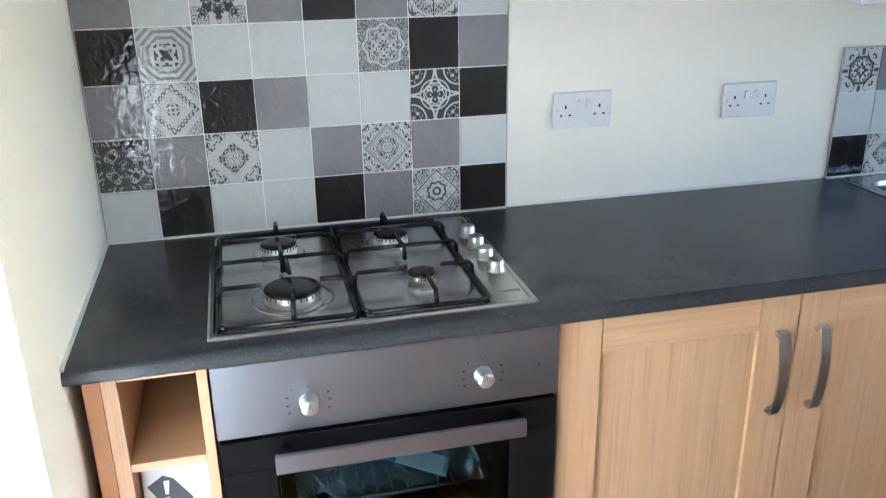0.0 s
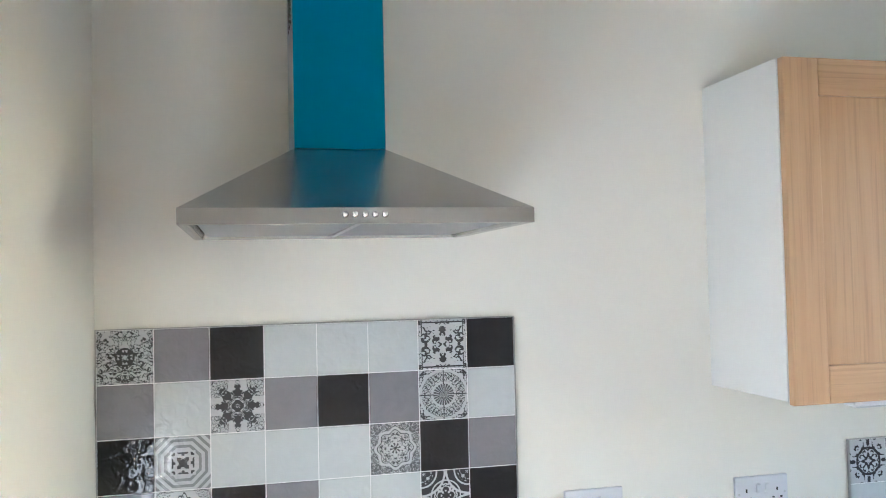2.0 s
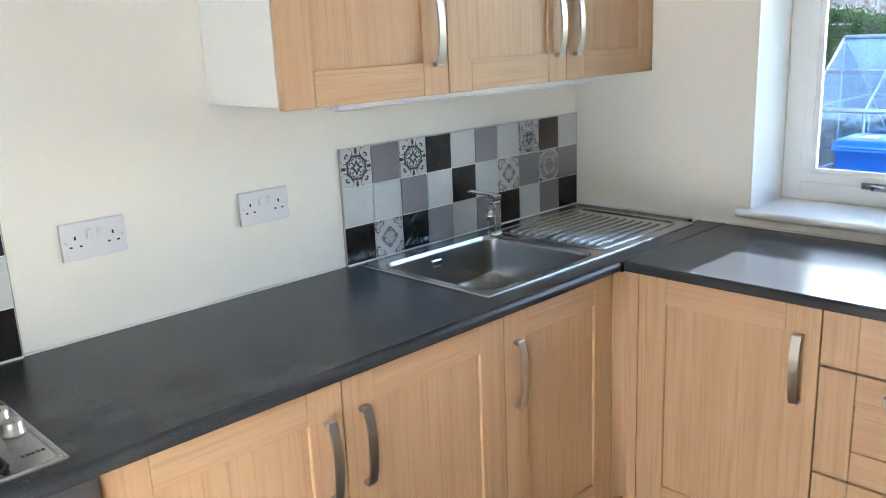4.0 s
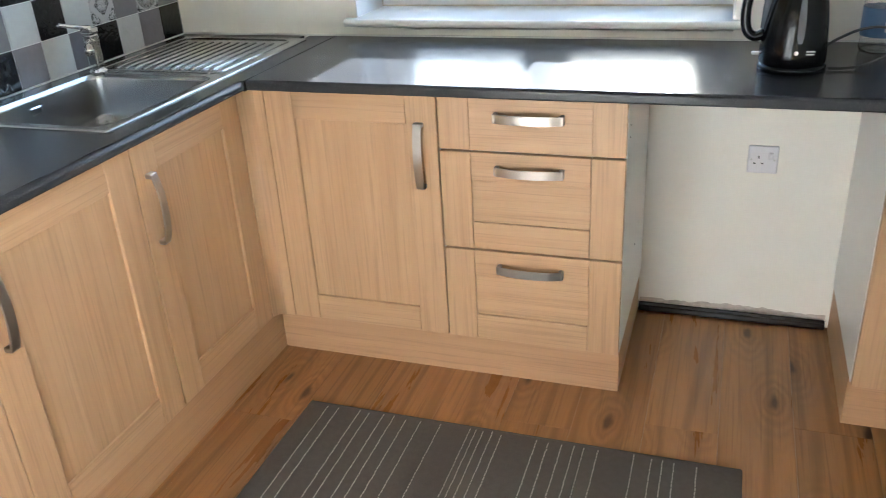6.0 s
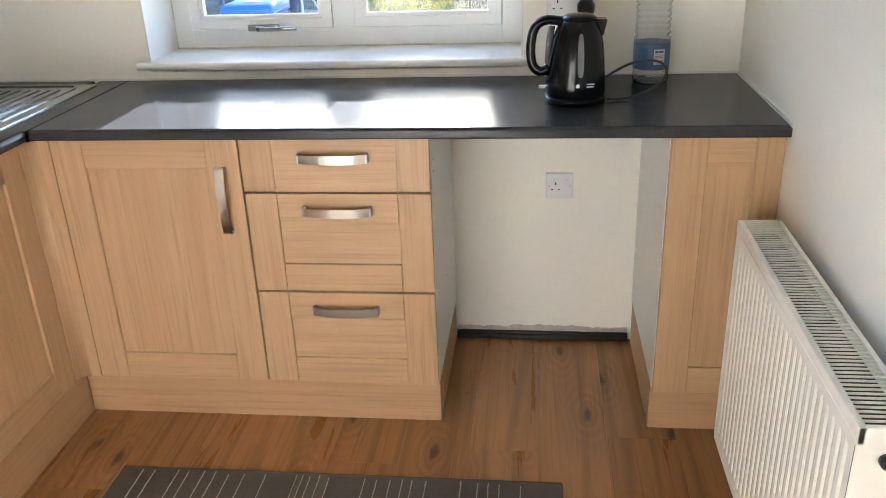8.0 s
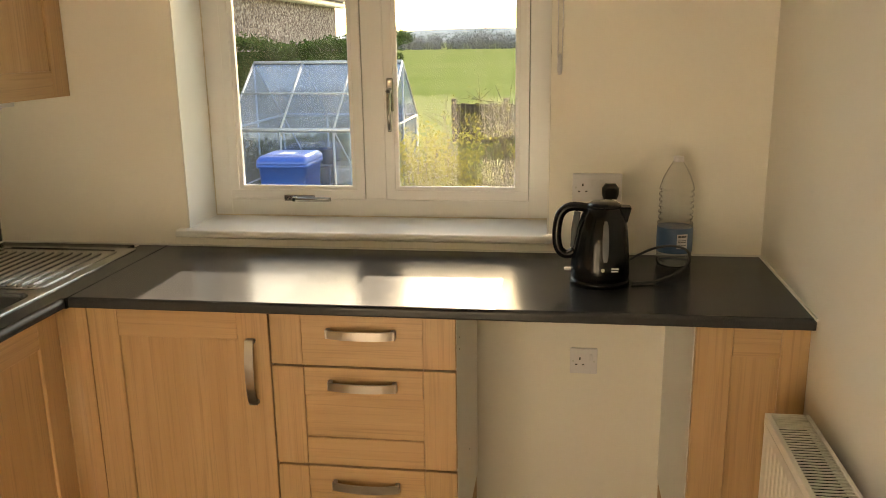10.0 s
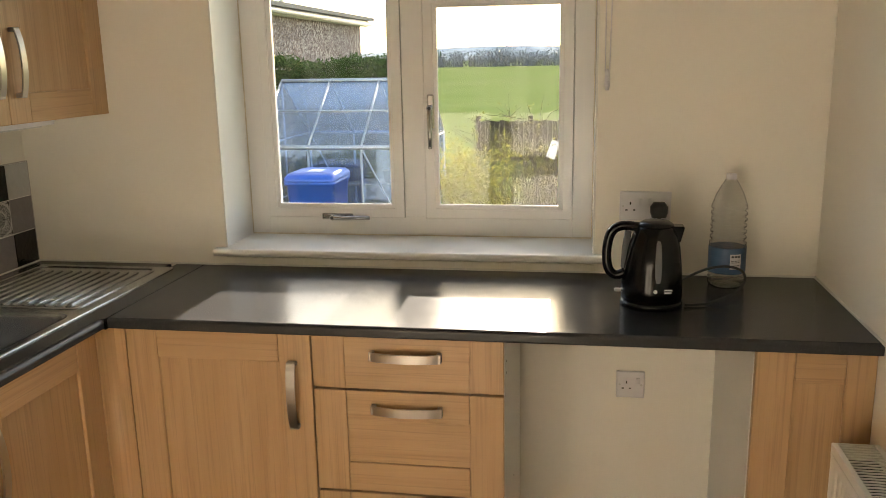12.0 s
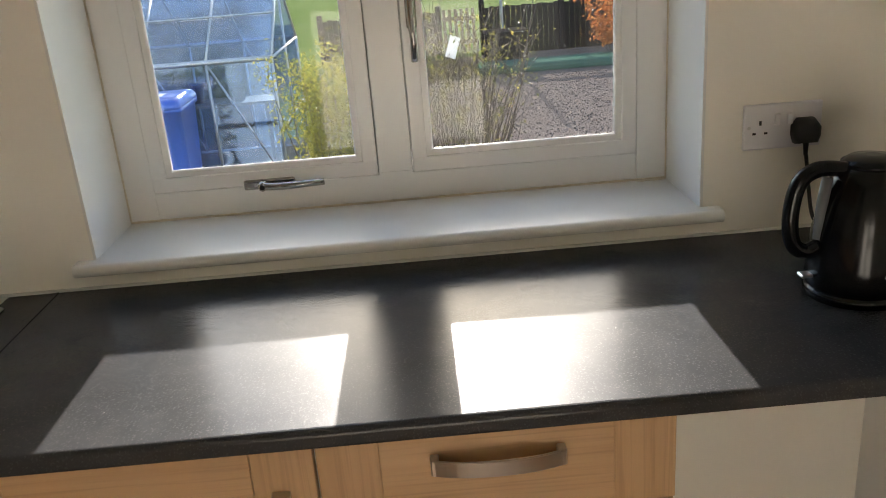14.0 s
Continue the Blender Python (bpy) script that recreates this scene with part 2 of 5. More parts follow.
        ink = either(band(dia, 0.93, 0.032), band(r, 0.15, 0.04), band(k.math("ADD", r, wave(turn, 8.0, 0.03)), 0.38, 0.035), both(more(dia, 1.04), line(lace, 0.06)), both(band(dia, 0.68, 0.12), more(lace, 0.58)))
    v = k.mapped((1, 1, 1))
    base = k.mix(k.noise(v, 26.0, 4), (0.47, 0.47, 0.48), (0.58, 0.58, 0.59))
    k.set(k.mix(k.math("MULTIPLY", ink, 0.94), base, (0.020, 0.018, 0.020)), k.ramp(k.noise(v, 90.0, 3), (0.3, 0.03), (0.8, 0.07)), spec=0.42)
    k.bump(k.noise(v, 44.0, 1, 0.4, 0.9), 0.45, 0.0026)
    return k.m


M_WALL = plain("cream_wall_paint", (0.86, 0.830, 0.758), 0.60, var=0.03, scale=2.2, bump=0.14, fine=160, dist=0.0008)
M_CEIL = plain("white_ceiling_paint", (0.86, 0.85, 0.82), 0.75, var=0.02, scale=3)
M_REVEAL = plain("white_gloss_paint", (0.80, 0.79, 0.76), 0.27, var=0.03, scale=5, bump=0.0, spread=0.006)
M_PVC = plain("white_pvc", (0.80, 0.80, 0.79), 0.26, var=0.012, scale=8, bump=0.0, spread=0.01)
M_WHITE = plain("white_melamine", (0.78, 0.775, 0.75), 0.35, var=0.02, scale=6, bump=0.05)
M_SOCKET = plain("white_moulded_plastic", (0.74, 0.73, 0.76), 0.3, var=0.02, bump=0.0)
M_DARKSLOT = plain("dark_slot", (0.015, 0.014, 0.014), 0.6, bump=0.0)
M_OAKZ = oak("oak_upright_grain", 2)
M_OAKX = oak("oak_level_grain", 0)
M_PLINTH = oak("oak_plinth", 0, (0.50, 0.31, 0.165), (0.41, 0.24, 0.12), 0.45)
M_SHELFZ = oak("oak_shelf_upright_grain", 2, (0.49, 0.295, 0.155), (0.40, 0.23, 0.112), 0.45)
M_OLDWOOD = oak("orange_wood_panel", 2, (0.46, 0.22, 0.085), (0.36, 0.15, 0.055), 0.5, 0.8)
M_FLOOR = oak("oak_floor_board", 0, (0.43, 0.216, 0.082), (0.272, 0.124, 0.045), 0.29, 0.75, True, 0.0, 0.40, 15.0)
M_TOP = worktop_stone()
M_STEEL = brushed("brushed_steel", (0.50, 0.495, 0.485), 0.25, 0, 420, 0.0)
M_PANEL = brushed("satin_panel_steel", (0.225, 0.235, 0.262), 0.38, 0, 420, 0.0)
M_STEELZ = brushed("brushed_steel_upright", (0.45, 0.445, 0.44), 0.30, 2, 420, 0.0)
M_SINK = plain("satin_sink_steel", (0.44, 0.435, 0.43), 0.25, 1.0, 0.02, 9.0, 0.0, spread=0.006)
M_DARKCHROME = plain("smoky_chrome", (0.42, 0.41, 0.40), 0.14, 1.0, 0.02, bump=0.0, spread=0.005)
M_NICKEL = plain("brushed_nickel", (0.48, 0.45, 0.415), 0.29, 1.0, 0.02, 30.0, 0.0, spread=0.006)
M_CHROME = plain("polished_chrome", (0.80, 0.80, 0.80), 0.07, 1.0, 0.02, bump=0.0, spread=0.004)
M_ALU = plain("satin_aluminium", (0.62, 0.62, 0.61), 0.30, 1.0, 0.03, bump=0.0, spread=0.01)
M_TEAL = plain("teal_protective_film", (0.0, 0.215, 0.39), 0.22, 0.6, 0.06, 5, 0.06, 30, 0.002)
M_ENAMEL = plain("black_enamel", (0.008, 0.008, 0.009), 0.25, bump=0.05, spec=0.3)
M_BLACK = plain("black_plastic", (0.0035, 0.0036, 0.0045), 0.17, var=0.1, bump=0.0, fine=500, spec=0.3, spread=0.015)
M_BLACKGLASS = plain("black_oven_glass", (0.006, 0.006, 0.007), 0.05, var=0.2, bump=0.0, spec=0.1, spread=0.01)
M_CABLE = plain("black_rubber", (0.012, 0.012, 0.012), 0.45, bump=0.1)
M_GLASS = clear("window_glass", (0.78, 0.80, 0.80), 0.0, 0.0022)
M_OVENGLASS = clear("smoked_glass", (0.56, 0.66, 0.68), 0.02, ior=1.25)
def pet():
    """Thin clear bottle plastic, a little crumpled."""
    k = Nodes("clear_plastic")
    k.set((0.98, 0.985, 0.985), 0.02)
    k.put(k.b.inputs["Transmission Weight"], 1.0)
    k.put(k.b.inputs["IOR"], 1.45)
    k.bump(k.noise(k.mapped((1, 1, 1)), 60.0, 2), 0.35, 0.003)
    return k.m
M_PET = pet()
M_FILM = clear("crinkled_film", (0.86, 0.90, 0.93), 0.10, 0.55, 2.6, 0.45, (0.85, 0.88, 0.9), 0.01)
M_GROUT = plain("white_grout", (0.82, 0.81, 0.80), 0.7, var=0.06)
M_TRIM = plain("tile_trim_edge", (0.42, 0.40, 0.38), 0.4, var=0.05)
M_SEAL = plain("white_sealant", (0.75, 0.74, 0.70), 0.4, var=0.05)
M_RAD = plain("white_radiator_enamel", (0.80, 0.775, 0.72), 0.3, var=0.015, scale=6, bump=0.0, spread=0.01)
M_RUG = plain("grey_woven_rug", (0.105, 0.091, 0.076), 0.95, var=0.25, scale=60, bump=0.9, fine=700, dist=0.002)
M_STITCH = plain("cream_stitching", (0.46, 0.43, 0.37), 0.9, var=0.4, scale=180, bump=0.6, fine=600, dist=0.001)
M_PIPE = plain("grey_pipe", (0.040, 0.037, 0.034), 0.5)
M_PLASTER = plain("rough_plaster", (0.60, 0.54, 0.48), 0.9, var=0.45, scale=40, bump=0.8, fine=90, dist=0.004)
M_LABEL = plain("blue_paper_label", (0.055, 0.115, 0.215), 0.4, var=0.25, scale=30)
M_PAPER = plain("white_paper", (0.56, 0.54, 0.56), 0.6, var=0.04)
M_INK = plain("dark_print", (0.05, 0.05, 0.055), 0.6, var=0.1)
M_PALEPRINT = plain("pale_print", (0.62, 0.62, 0.62), 0.4, var=0.05, bump=0)
M_WATERMARKS = plain("water_gauge", (0.13, 0.14, 0.15), 0.12, var=0.3, bump=0)
M_TILE_W = glazed("white_glaze", (0.52, 0.535, 0.535), (0.62, 0.635, 0.63))
M_TILE_G = glazed("lilac_grey_glaze", (0.195, 0.185, 0.198), (0.27, 0.258, 0.272))
M_TILE_B = glazed("black_glaze", (0.010, 0.009, 0.009), (0.022, 0.018, 0.018))
STYLES = ("floral", "mirrored", "star", "sun", "frame", "round", "wavy", "lens", "dark", "lace", "diamond", "rings", "bold")
M_DECO = [deco("patterned_glaze", i + 1, s) for i, s in enumerate(STYLES)]


# ---- building helpers ----
def box(x0, x1, y0, y1, z0, z1, bevel=0.0, bm=None):
    """A block, with softened edges where bevel is given, added to bm."""
    own = bmesh.new()
    bmesh.ops.create_cube(own, size=1.0)
    for v in own.verts:
        v.co = Vector(((x0 + x1) / 2 + v.co.x * (x1 - x0), (y0 + y1) / 2 + v.co.y * (y1 - y0), (z0 + z1) / 2 + v.co.z * (z1 - z0)))
    if bevel:
        bmesh.ops.bevel(own, geom=own.edges[:], offset=bevel, segments=2 if bevel > 0.002 else 1, affect="EDGES", profile=0.5)
    return merge(bm, own)


def merge(bm, own):
    if bm is None:
        return own
    tmp = bpy.data.meshes.new("tmp")
    own.to_mesh(tmp)
    own.free()
    bm.from_mesh(tmp)
    bpy.data.meshes.remove(tmp)
    return bm


def lathe(profile, n=32, bm=None, at=(0, 0, 0), axis="z"):
    """Turns (radius, height) pairs about an upright axis, or one along -y."""
    own = bmesh.new()
    rings = []
    for r, h in profile:
        ring = []
        for i in range(n):
            a = 2 * math.pi * i / n
            p = (r * math.cos(a), r * math.sin(a), h) if axis == "z" else (r * math.cos(a), -h, r * math.sin(a))
            ring.append(own.verts.new(Vector(p) + Vector(at)))
        rings.append(ring)
    for a, b in zip(rings, rings[1:]):
        for i in range(n):
            own.faces.new((a[i], a[(i + 1) % n], b[(i + 1) % n], b[i]))
    own.faces.new(rings[0][::-1])
    own.faces.new(rings[-1])
    bmesh.ops.recalc_face_normals(own, faces=own.faces)
    for f in own.faces:
        f.smooth = len(f.verts) == 4
    return merge(bm, own)


def tube(points, radius, n=8, bm=None, taper=1.0, flat=1.0):
    """A round bar along points; flat squeezes its section, taper thins it towards the end."""
    own = bmesh.new()
    pts = [Vector(p) for p in points]
    rings = []
    side = None
    for i, p in enumerate(pts):
        d = (pts[min(i + 1, len(pts) - 1)] - pts[max(i - 1, 0)]).normalized()
        if side is None:
            side = d.cross(Vector((0, 0, 1)))
            if side.length < 0.05:
                side = d.cross(Vector((0, 1, 0)))
        side = (side - d * side.dot(d)).normalized()
        up = side.cross(d)
        r = radius * (1 + (taper - 1) * i / max(1, len(pts) - 1))
        rings.append([own.verts.new(p + side * math.cos(2 * math.pi * j / n) * r * flat + up * math.sin(2 * math.pi * j / n) * r) for j in range(n)])
    for a, b in zip(rings, rings[1:]):
        for j in range(n):
            own.faces.new((a[j], a[(j + 1) % n], b[(j + 1) % n], b[j]))
    own.faces.new(rings[0][::-1])
    own.faces.new(rings[-1])
    bmesh.ops.recalc_face_normals(own, faces=own.faces)
    for f in own.faces:
        f.smooth = True
    return merge(bm, own)


def curve_points(ctrl, n=8):
    """A smooth line through the control points."""
    c = [Vector(p) for p in ctrl]
    c = [c[0] * 2 - c[1]] + c + [c[-1] * 2 - c[-2]]
    out = []
    for i in range(1, len(c) - 2):
        for s in range(n):
            t = s / n
            a, b, d, e = c[i - 1], c[i], c[i + 1], c[i + 2]
            out.append(0.5 * (2 * b + (d - a) * t + (2 * a - 5 * b + 4 * d - e) * t * t + (3 * b - a - 3 * d + e) * t ** 3))
    return out + [c[-2]]


def thing(name, m, label, category, group="", kind=""):
    ob = new(name)
    ob.empty_display_size = 0.05
    ob.matrix_world = m if isinstance(m, Matrix) else Matrix.Translation(m)
    return tagged(ob, label, category, group, kind)


def part(name, bm, material, parent=None, label=""):
    """Links a bmesh as one mesh object, in the space of its thing."""
    me = bpy.data.meshes.new(name)
    bm.to_mesh(me)
    bm.free()
    me.materials.append(material)
    ob = new(name, me)
    if parent is not None:
        ob.parent = parent
    return tagged(ob, label)


def shared(name, me, parent, at, label=""):
    ob = new(name, me)
    ob.parent = parent
    ob.location = at
    return tagged(ob, label)


def single(name, bm, material, label, category, kind="", group=""):
    return tagged(part(name, bm, material), label, category, group, kind)


def plate(points, normal_axis=None, bm=None):
    bm = bm or bmesh.new()
    bm.faces.new([bm.verts.new(p) for p in points])
    return bm


# ---- structure ----
XE, YS, ZC, TOP = 2.915, -2.498, 2.55, 0.910   # window wall, radiator wall, ceiling, worktop
WY0, WY1, WZ0, WZ1 = -0.684, -1.862, 0.965, 2.24  # window opening
XF = 2.354   # fronts of the units under the window
YF = -0.572  # fronts of the units along the hob wall

single("wall_north", box(-0.15, XE + 0.30, 0.0, 0.15, -0.6, ZC + 0.1), M_WALL, "cream painted plaster wall behind the hob and sink", "wall", "structure")
single("wall_west", box(-0.15, 0.0, YS - 0.15, 0.0, -0.6, ZC + 0.1), M_WALL, "cream painted plaster side wall with sunlight on it", "wall", "structure")
single("wall_south", box(0.0, XE, YS - 0.15, YS, -0.6, ZC + 0.1), M_WALL, "cream painted plaster wall behind the radiator", "wall", "structure")
bm = box(XE, XE + 0.30, WY0, 0.0, -0.6, ZC + 0.1)
box(XE, XE + 0.30, YS - 0.15, WY1, -0.6, ZC + 0.1, 0, bm)
box(XE, XE + 0.30, WY1, WY0, -0.6, WZ0 - 0.03, 0, bm)
box(XE, XE + 0.30, WY1, WY0, WZ1, ZC + 0.1, 0, bm)
single("wall_east", bm, M_WALL, "cream painted plaster wall with a deep window opening", "wall", "structure")
single("ceiling", box(0.0, XE, YS, 0.0, ZC, ZC + 0.1), M_CEIL, "plain white painted ceiling", "ceiling", "structure")

# painted lining of the window opening
bm = box(XE - 0.001, 3.135, WY0 - 0.006, WY0 - 0.0005, WZ0 + 0.004, WZ1)
box(XE - 0.001, 3.135, WY1 + 0.0005, WY1 + 0.006, WZ0 + 0.004, WZ1, 0, bm)
box(XE - 0.001, 3.135, WY1 + 0.006, WY0 - 0.006, WZ1 - 0.012, WZ1 - 0.0005, 0, bm)
single("trim", bm, M_REVEAL, "white painted lining of the window opening", "window lining", "structure")

# sill board with a rounded nose
bm = bmesh.new()
nose = [(2.8905 - 0.0125 * math.sin(a), WZ0 - 0.0085 + 0.0125 * math.cos(a)) for a in np.linspace(0.0, math.pi, 15)]
def run_y(profile, y0, y1, bm):
    """Pulls a closed section in x and z along y."""
    a = [bm.verts.new((x, y0, z)) for x, z in profile]
    b = [bm.verts.new((x, y1, z)) for x, z in profile]
    n = len(profile)
    for i in range(n):
        bm.faces.new((a[i], a[(i + 1) % n], b[(i + 1) % n], b[i]))
    bm.faces.new(a[::-1])
    bm.faces.new(b)
    bmesh.ops.recalc_face_normals(bm, faces=bm.faces)
    return bm
run_y([(3.135, WZ0 - 0.021), (3.135, WZ0 + 0.004)] + nose, WY0 - 0.0065, WY1 + 0.0065, bm)
for y0, y1 in ((-0.654, WY0 - 0.0066), (WY1 + 0.0066, -1.893)):
    run_y([(XE - 0.001, WZ0 - 0.021), (XE - 0.001, WZ0 + 0.004)] + nose, y0, y1, bm)
single("window_sill", bm, M_REVEAL, "white painted window sill board with rounded front edge", "window sill", "structure")

# window: outer frame, two sashes, fanlight
win = thing("window_1", (3.14, (WY0 + WY1) / 2, WZ0), "white plastic casement window with dirty glass", "window", kind="structure")
cy = (WY0 + WY1) / 2
def wbox(y0, y1, z0, z1, x0=3.14, x1=3.205, b=0.0015, bm=None):
    return box(x0 - 3.14, x1 - 3.14, y1 - cy, y0 - cy, z0 - WZ0, z1 - WZ0, b, bm)
T0 = 2.205
for y0, y1, z0, z1 in ((WY0 - 0.0005, -0.750, WZ0 + 0.005, WZ1 - 0.001), (-1.792, WY1 + 0.0005, WZ0 + 0.005, WZ1 - 0.001), (-0.750, -1.792, WZ0 + 0.005, 1.029), (-0.750, -1.792, T0, WZ1 - 0.001),
                       (-1.234, -1.306, 1.029, T0), (-1.306, -1.792, 1.758, 1.815)):
    part("window_frame", wbox(y0, y1, z0, z1), M_PVC, win)
part("window_stop", wbox(-0.701, -1.859, 1.010, 1.046, 3.196, 3.2045, 0), M_PVC, win)
part("window_stop", wbox(-0.701, -1.859, T0 - 0.016, T0 + 0.01, 3.196, 3.2045, 0), M_PVC, win)
part("window_stop", wbox(-1.300, -1.795, 1.745, 1.828, 3.1962, 3.2043, 0), M_PVC, win)
for ya, yb in ((-0.740, -0.764), (-1.222, -1.318), (-1.780, -1.800)):
    part("window_stop", wbox(ya, yb, 1.040, T0 - 0.010, 3.1961, 3.2044, 0), M_PVC, win)
part("window_stop", wbox(-0.701, -1.859, WZ0 - 0.028, WZ0 + 0.02, 3.196, 3.2045, 0), M_PVC, win)
foot = bmesh.new()
skew = [[foot.verts.new((x, y - cy, z - WZ0)) for y, z in ((-1.2345, 1.034), (-1.3055, 1.034), (-1.3055, 1.020), (-1.270, 0.992), (-1.2345, 1.020))] for x in (-0.0018, 0.002)]
for i in range(5):
    foot.faces.new((skew[0][i], skew[0][(i + 1) % 5], skew[1][(i + 1) % 5], skew[1][i]))
foot.faces.new(skew[0])
bmesh.ops.recalc_face_normals(foot, faces=foot.faces)
part("mullion_foot", foot, M_PVC, win, "pointed welded foot of the mullion")
SASHES = ((-0.7515, -1.2325, 1.0305, T0 - 0.0015), (-1.3075, -1.7905, 1.0305, 1.7565), (-1.3075, -1.7905, 1.8165, T0 - 0.0015))
for y0, y1, z0, z1 in SASHES:
    w, e = 0.032, 0.0145
    sash = part("sash", wbox(y0, y1, z1 - w, z1, 3.132, 3.195, 0.0025), M_PVC, win)
    part("sash_bar", wbox(y0, y1, z0, z0 + w, 3.132, 3.178, 0.0025), M_PVC, sash)
    part("sash_bar", wbox(y0, y0 - w, z0 + w - 0.006, z1 - w + 0.006, 3.1325, 3.195, 0.0025), M_PVC, sash)
    part("sash_bar", wbox(y1 + w, y1, z0 + w - 0.006, z1 - w + 0.006, 3.1325, 3.195, 0.0025), M_PVC, sash)
    bead = wbox(y0 - w + 0.006, y1 + w - 0.006, z0 + w - 0.006, z0 + w + e, 3.1375, 3.1475, 0.0045)
    wbox(y0 - w + 0.006, y1 + w - 0.006, z1 - w - e, z1 - w + 0.006, 3.1375, 3.1475, 0.0045, bead)
    wbox(y0 - w + 0.006, y0 - w - e, z0 + w, z1 - w, 3.1376, 3.1475, 0.0045, bead)
    wbox(y1 + w + e, y1 + w - 0.006, z0 + w, z1 - w, 3.1376, 3.1475, 0.0045, bead)
    part("glazing_bead", bead, M_PVC, sash)
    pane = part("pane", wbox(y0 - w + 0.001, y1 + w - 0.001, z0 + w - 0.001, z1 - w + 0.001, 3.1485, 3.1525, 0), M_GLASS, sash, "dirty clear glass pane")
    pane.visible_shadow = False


def casement_handle(m, name="handle"):
    """Lever on a small back plate, pointing along local +x from its pivot."""
    bm = box(-0.055, 0.055, -0.008, 0.0, -0.011, 0.011, 0.004)
    ob = part("window_handle", bm, M_DARKCHROME, win, "satin metal casement handle")
    ob.matrix_basis = m
    lathe([(0.010, 0.0), (0.010, 0.022), (0.004, 0.026)], 16, (b2 := bmesh.new()), (-0.012, -0.006, 0), "y")
    tube(curve_points([(-0.016, -0.024, 0), (0.03, -0.030, -0.001), (0.075, -0.034, 0.001), (0.118, -0.026, 0.0)], 5), 0.0085, 10, b2, 0.8)
    part("lever", b2, M_DARKCHROME, ob)
    part("key_button", lathe([(0.0058, 0.0), (0.0058, 0.003), (0.004, 0.004)], 14, None, (-0.012, -0.0315, 0), "y"), M_CABLE, ob, "black key button")
for y, z, spin in ((-1.000, 1.034, 0), (-1.330, 1.385, 90)):
    casement_handle(Matrix.Translation((3.131 - 3.14, y - cy, z - WZ0)) @ pose(0, 0, 0, 0, 0, -90) @ pose(0, 0, 0, 0, spin, 0))

# cord hanging beside the window
cord = thing("blind_cord", (XE - 0.012, -1.887, 1.47), "white looped blind cord hanging beside the window", "cord")
part("cord", tube([(0, 0.006, 0.03), (0, 0.008, 0.35), (0, 0.007, 0.72)], 0.0018, 6), M_SOCKET, cord)
part("cord", tube([(0, -0.006, 0.03), (0, -0.010, 0.35), (0, -0.007, 0.72)], 0.0018, 6), M_SOCKET, cord)
part("toggle", lathe([(0.005, -0.015), (0.008, 0.0), (0.007, 0.03), (0.003, 0.045)], 14), M_SOCKET, cord)
part("bracket", box(-0.012, 0.012, -0.016, 0.016, 0.71, 0.74, 0.003), M_SOCKET, cord)

# sealant lines between worktop and walls
bm = box(0.917, 1.80, -0.006, -0.0005, TOP - 0.001, TOP + 0.005)
box(XE - 0.006, XE - 0.0005, YS, -0.01, TOP - 0.001, TOP + 0.005, 0, bm)
box(XE - 0.60, XE - 0.006, YS + 0.0005, YS + 0.006, TOP - 0.001, TOP + 0.005, 0, bm)
box(0.0005, 0.006, -0.60, -0.012, TOP - 0.001, TOP + 0.005, 0, bm)
single("sealant", bm, M_SEAL, "white sealant bead along the worktop edge", "sealant", "structure")

# foot of the wall in the appliance gap: bare plaster and pipes
bm = bmesh.new()
random.seed(5)
lo, hi = [], []
for i in range(41):
    y = -1.640 - i * 0.0145
    lo.append(bm.verts.new((XE - 0.003, y, 0.030)))
    hi.append(bm.verts.new((XE - 0.002, y, 0.038 + random.uniform(0, 0.007) + (0.007 if 12 < i < 30 else 0))))
for i in range(40):
    bm.faces.new((lo[i], lo[i + 1], hi[i + 1], hi[i]))
single("bare_plaster", bm, M_PLASTER, "ragged unpainted plaster strip at the foot of the wall", "plaster", "structure")
pipes = thing("pipe_run", (XE - 0.02, -1.93, 0.0), "two dark grey pipes along the floor behind the appliance gap", "pipe")
part("pipe", tube([(0, 0.291, 0.012), (0, -0.289, 0.012)], 0.0100, 10), M_PIPE, pipes)
part("pipe", tube([(0.006, 0.291, 0.026), (0.006, -0.289, 0.025)], 0.006, 10), M_PIPE, pipes)


# ---- cabinets ----
def handle_mesh():
    """Bow handle along local x, centred, standing out to -y."""
    bm = bmesh.new()
    half, hh = 0.086, 0.0120
    rings = []
    for i in range(13):
        s = -1 + i / 6
        x = half * s
        y = -0.017 - 0.012 * (1 - abs(s) ** 2.4)
        rings.append([bm.verts.new((x, y + dy, dz)) for dy, dz in ((-0.0025, -hh), (-0.0025, hh), (0.0025, hh), (0.0025, -hh))])
    for a, b in zip(rings, rings[1:]):
        for j in range(4):
            bm.faces.new((a[j], a[(j + 1) % 4], b[(j + 1) % 4], b[j]))
    bm.faces.new(rings[0])
    bm.faces.new(rings[-1][::-1])
    bmesh.ops.recalc_face_normals(bm, faces=bm.faces)
    bmesh.ops.bevel(bm, geom=[e for e in bm.edges if abs(e.verts[0].co.x - e.verts[1].co.x) > 0.001], offset=0.0012, segments=2, affect="EDGES")
    for s in (-1, 1):
        box(s * half - 0.006, s * half + 0.006, -0.0190, 0.0, -0.0125, 0.0125, 0.002, bm)
    return bm
HANDLE = bpy.data.meshes.new("handle")
hb = handle_mesh()
hb.to_mesh(HANDLE)
hb.free()
HANDLE.materials.append(M_NICKEL)


def add_handle(parent, x, z, upright):
    ob = shared("handle", HANDLE, parent, (x, 0, z), "brushed nickel bow handle")
    if upright:
        ob.rotation_euler = (0, radians(90), 0)
    return ob


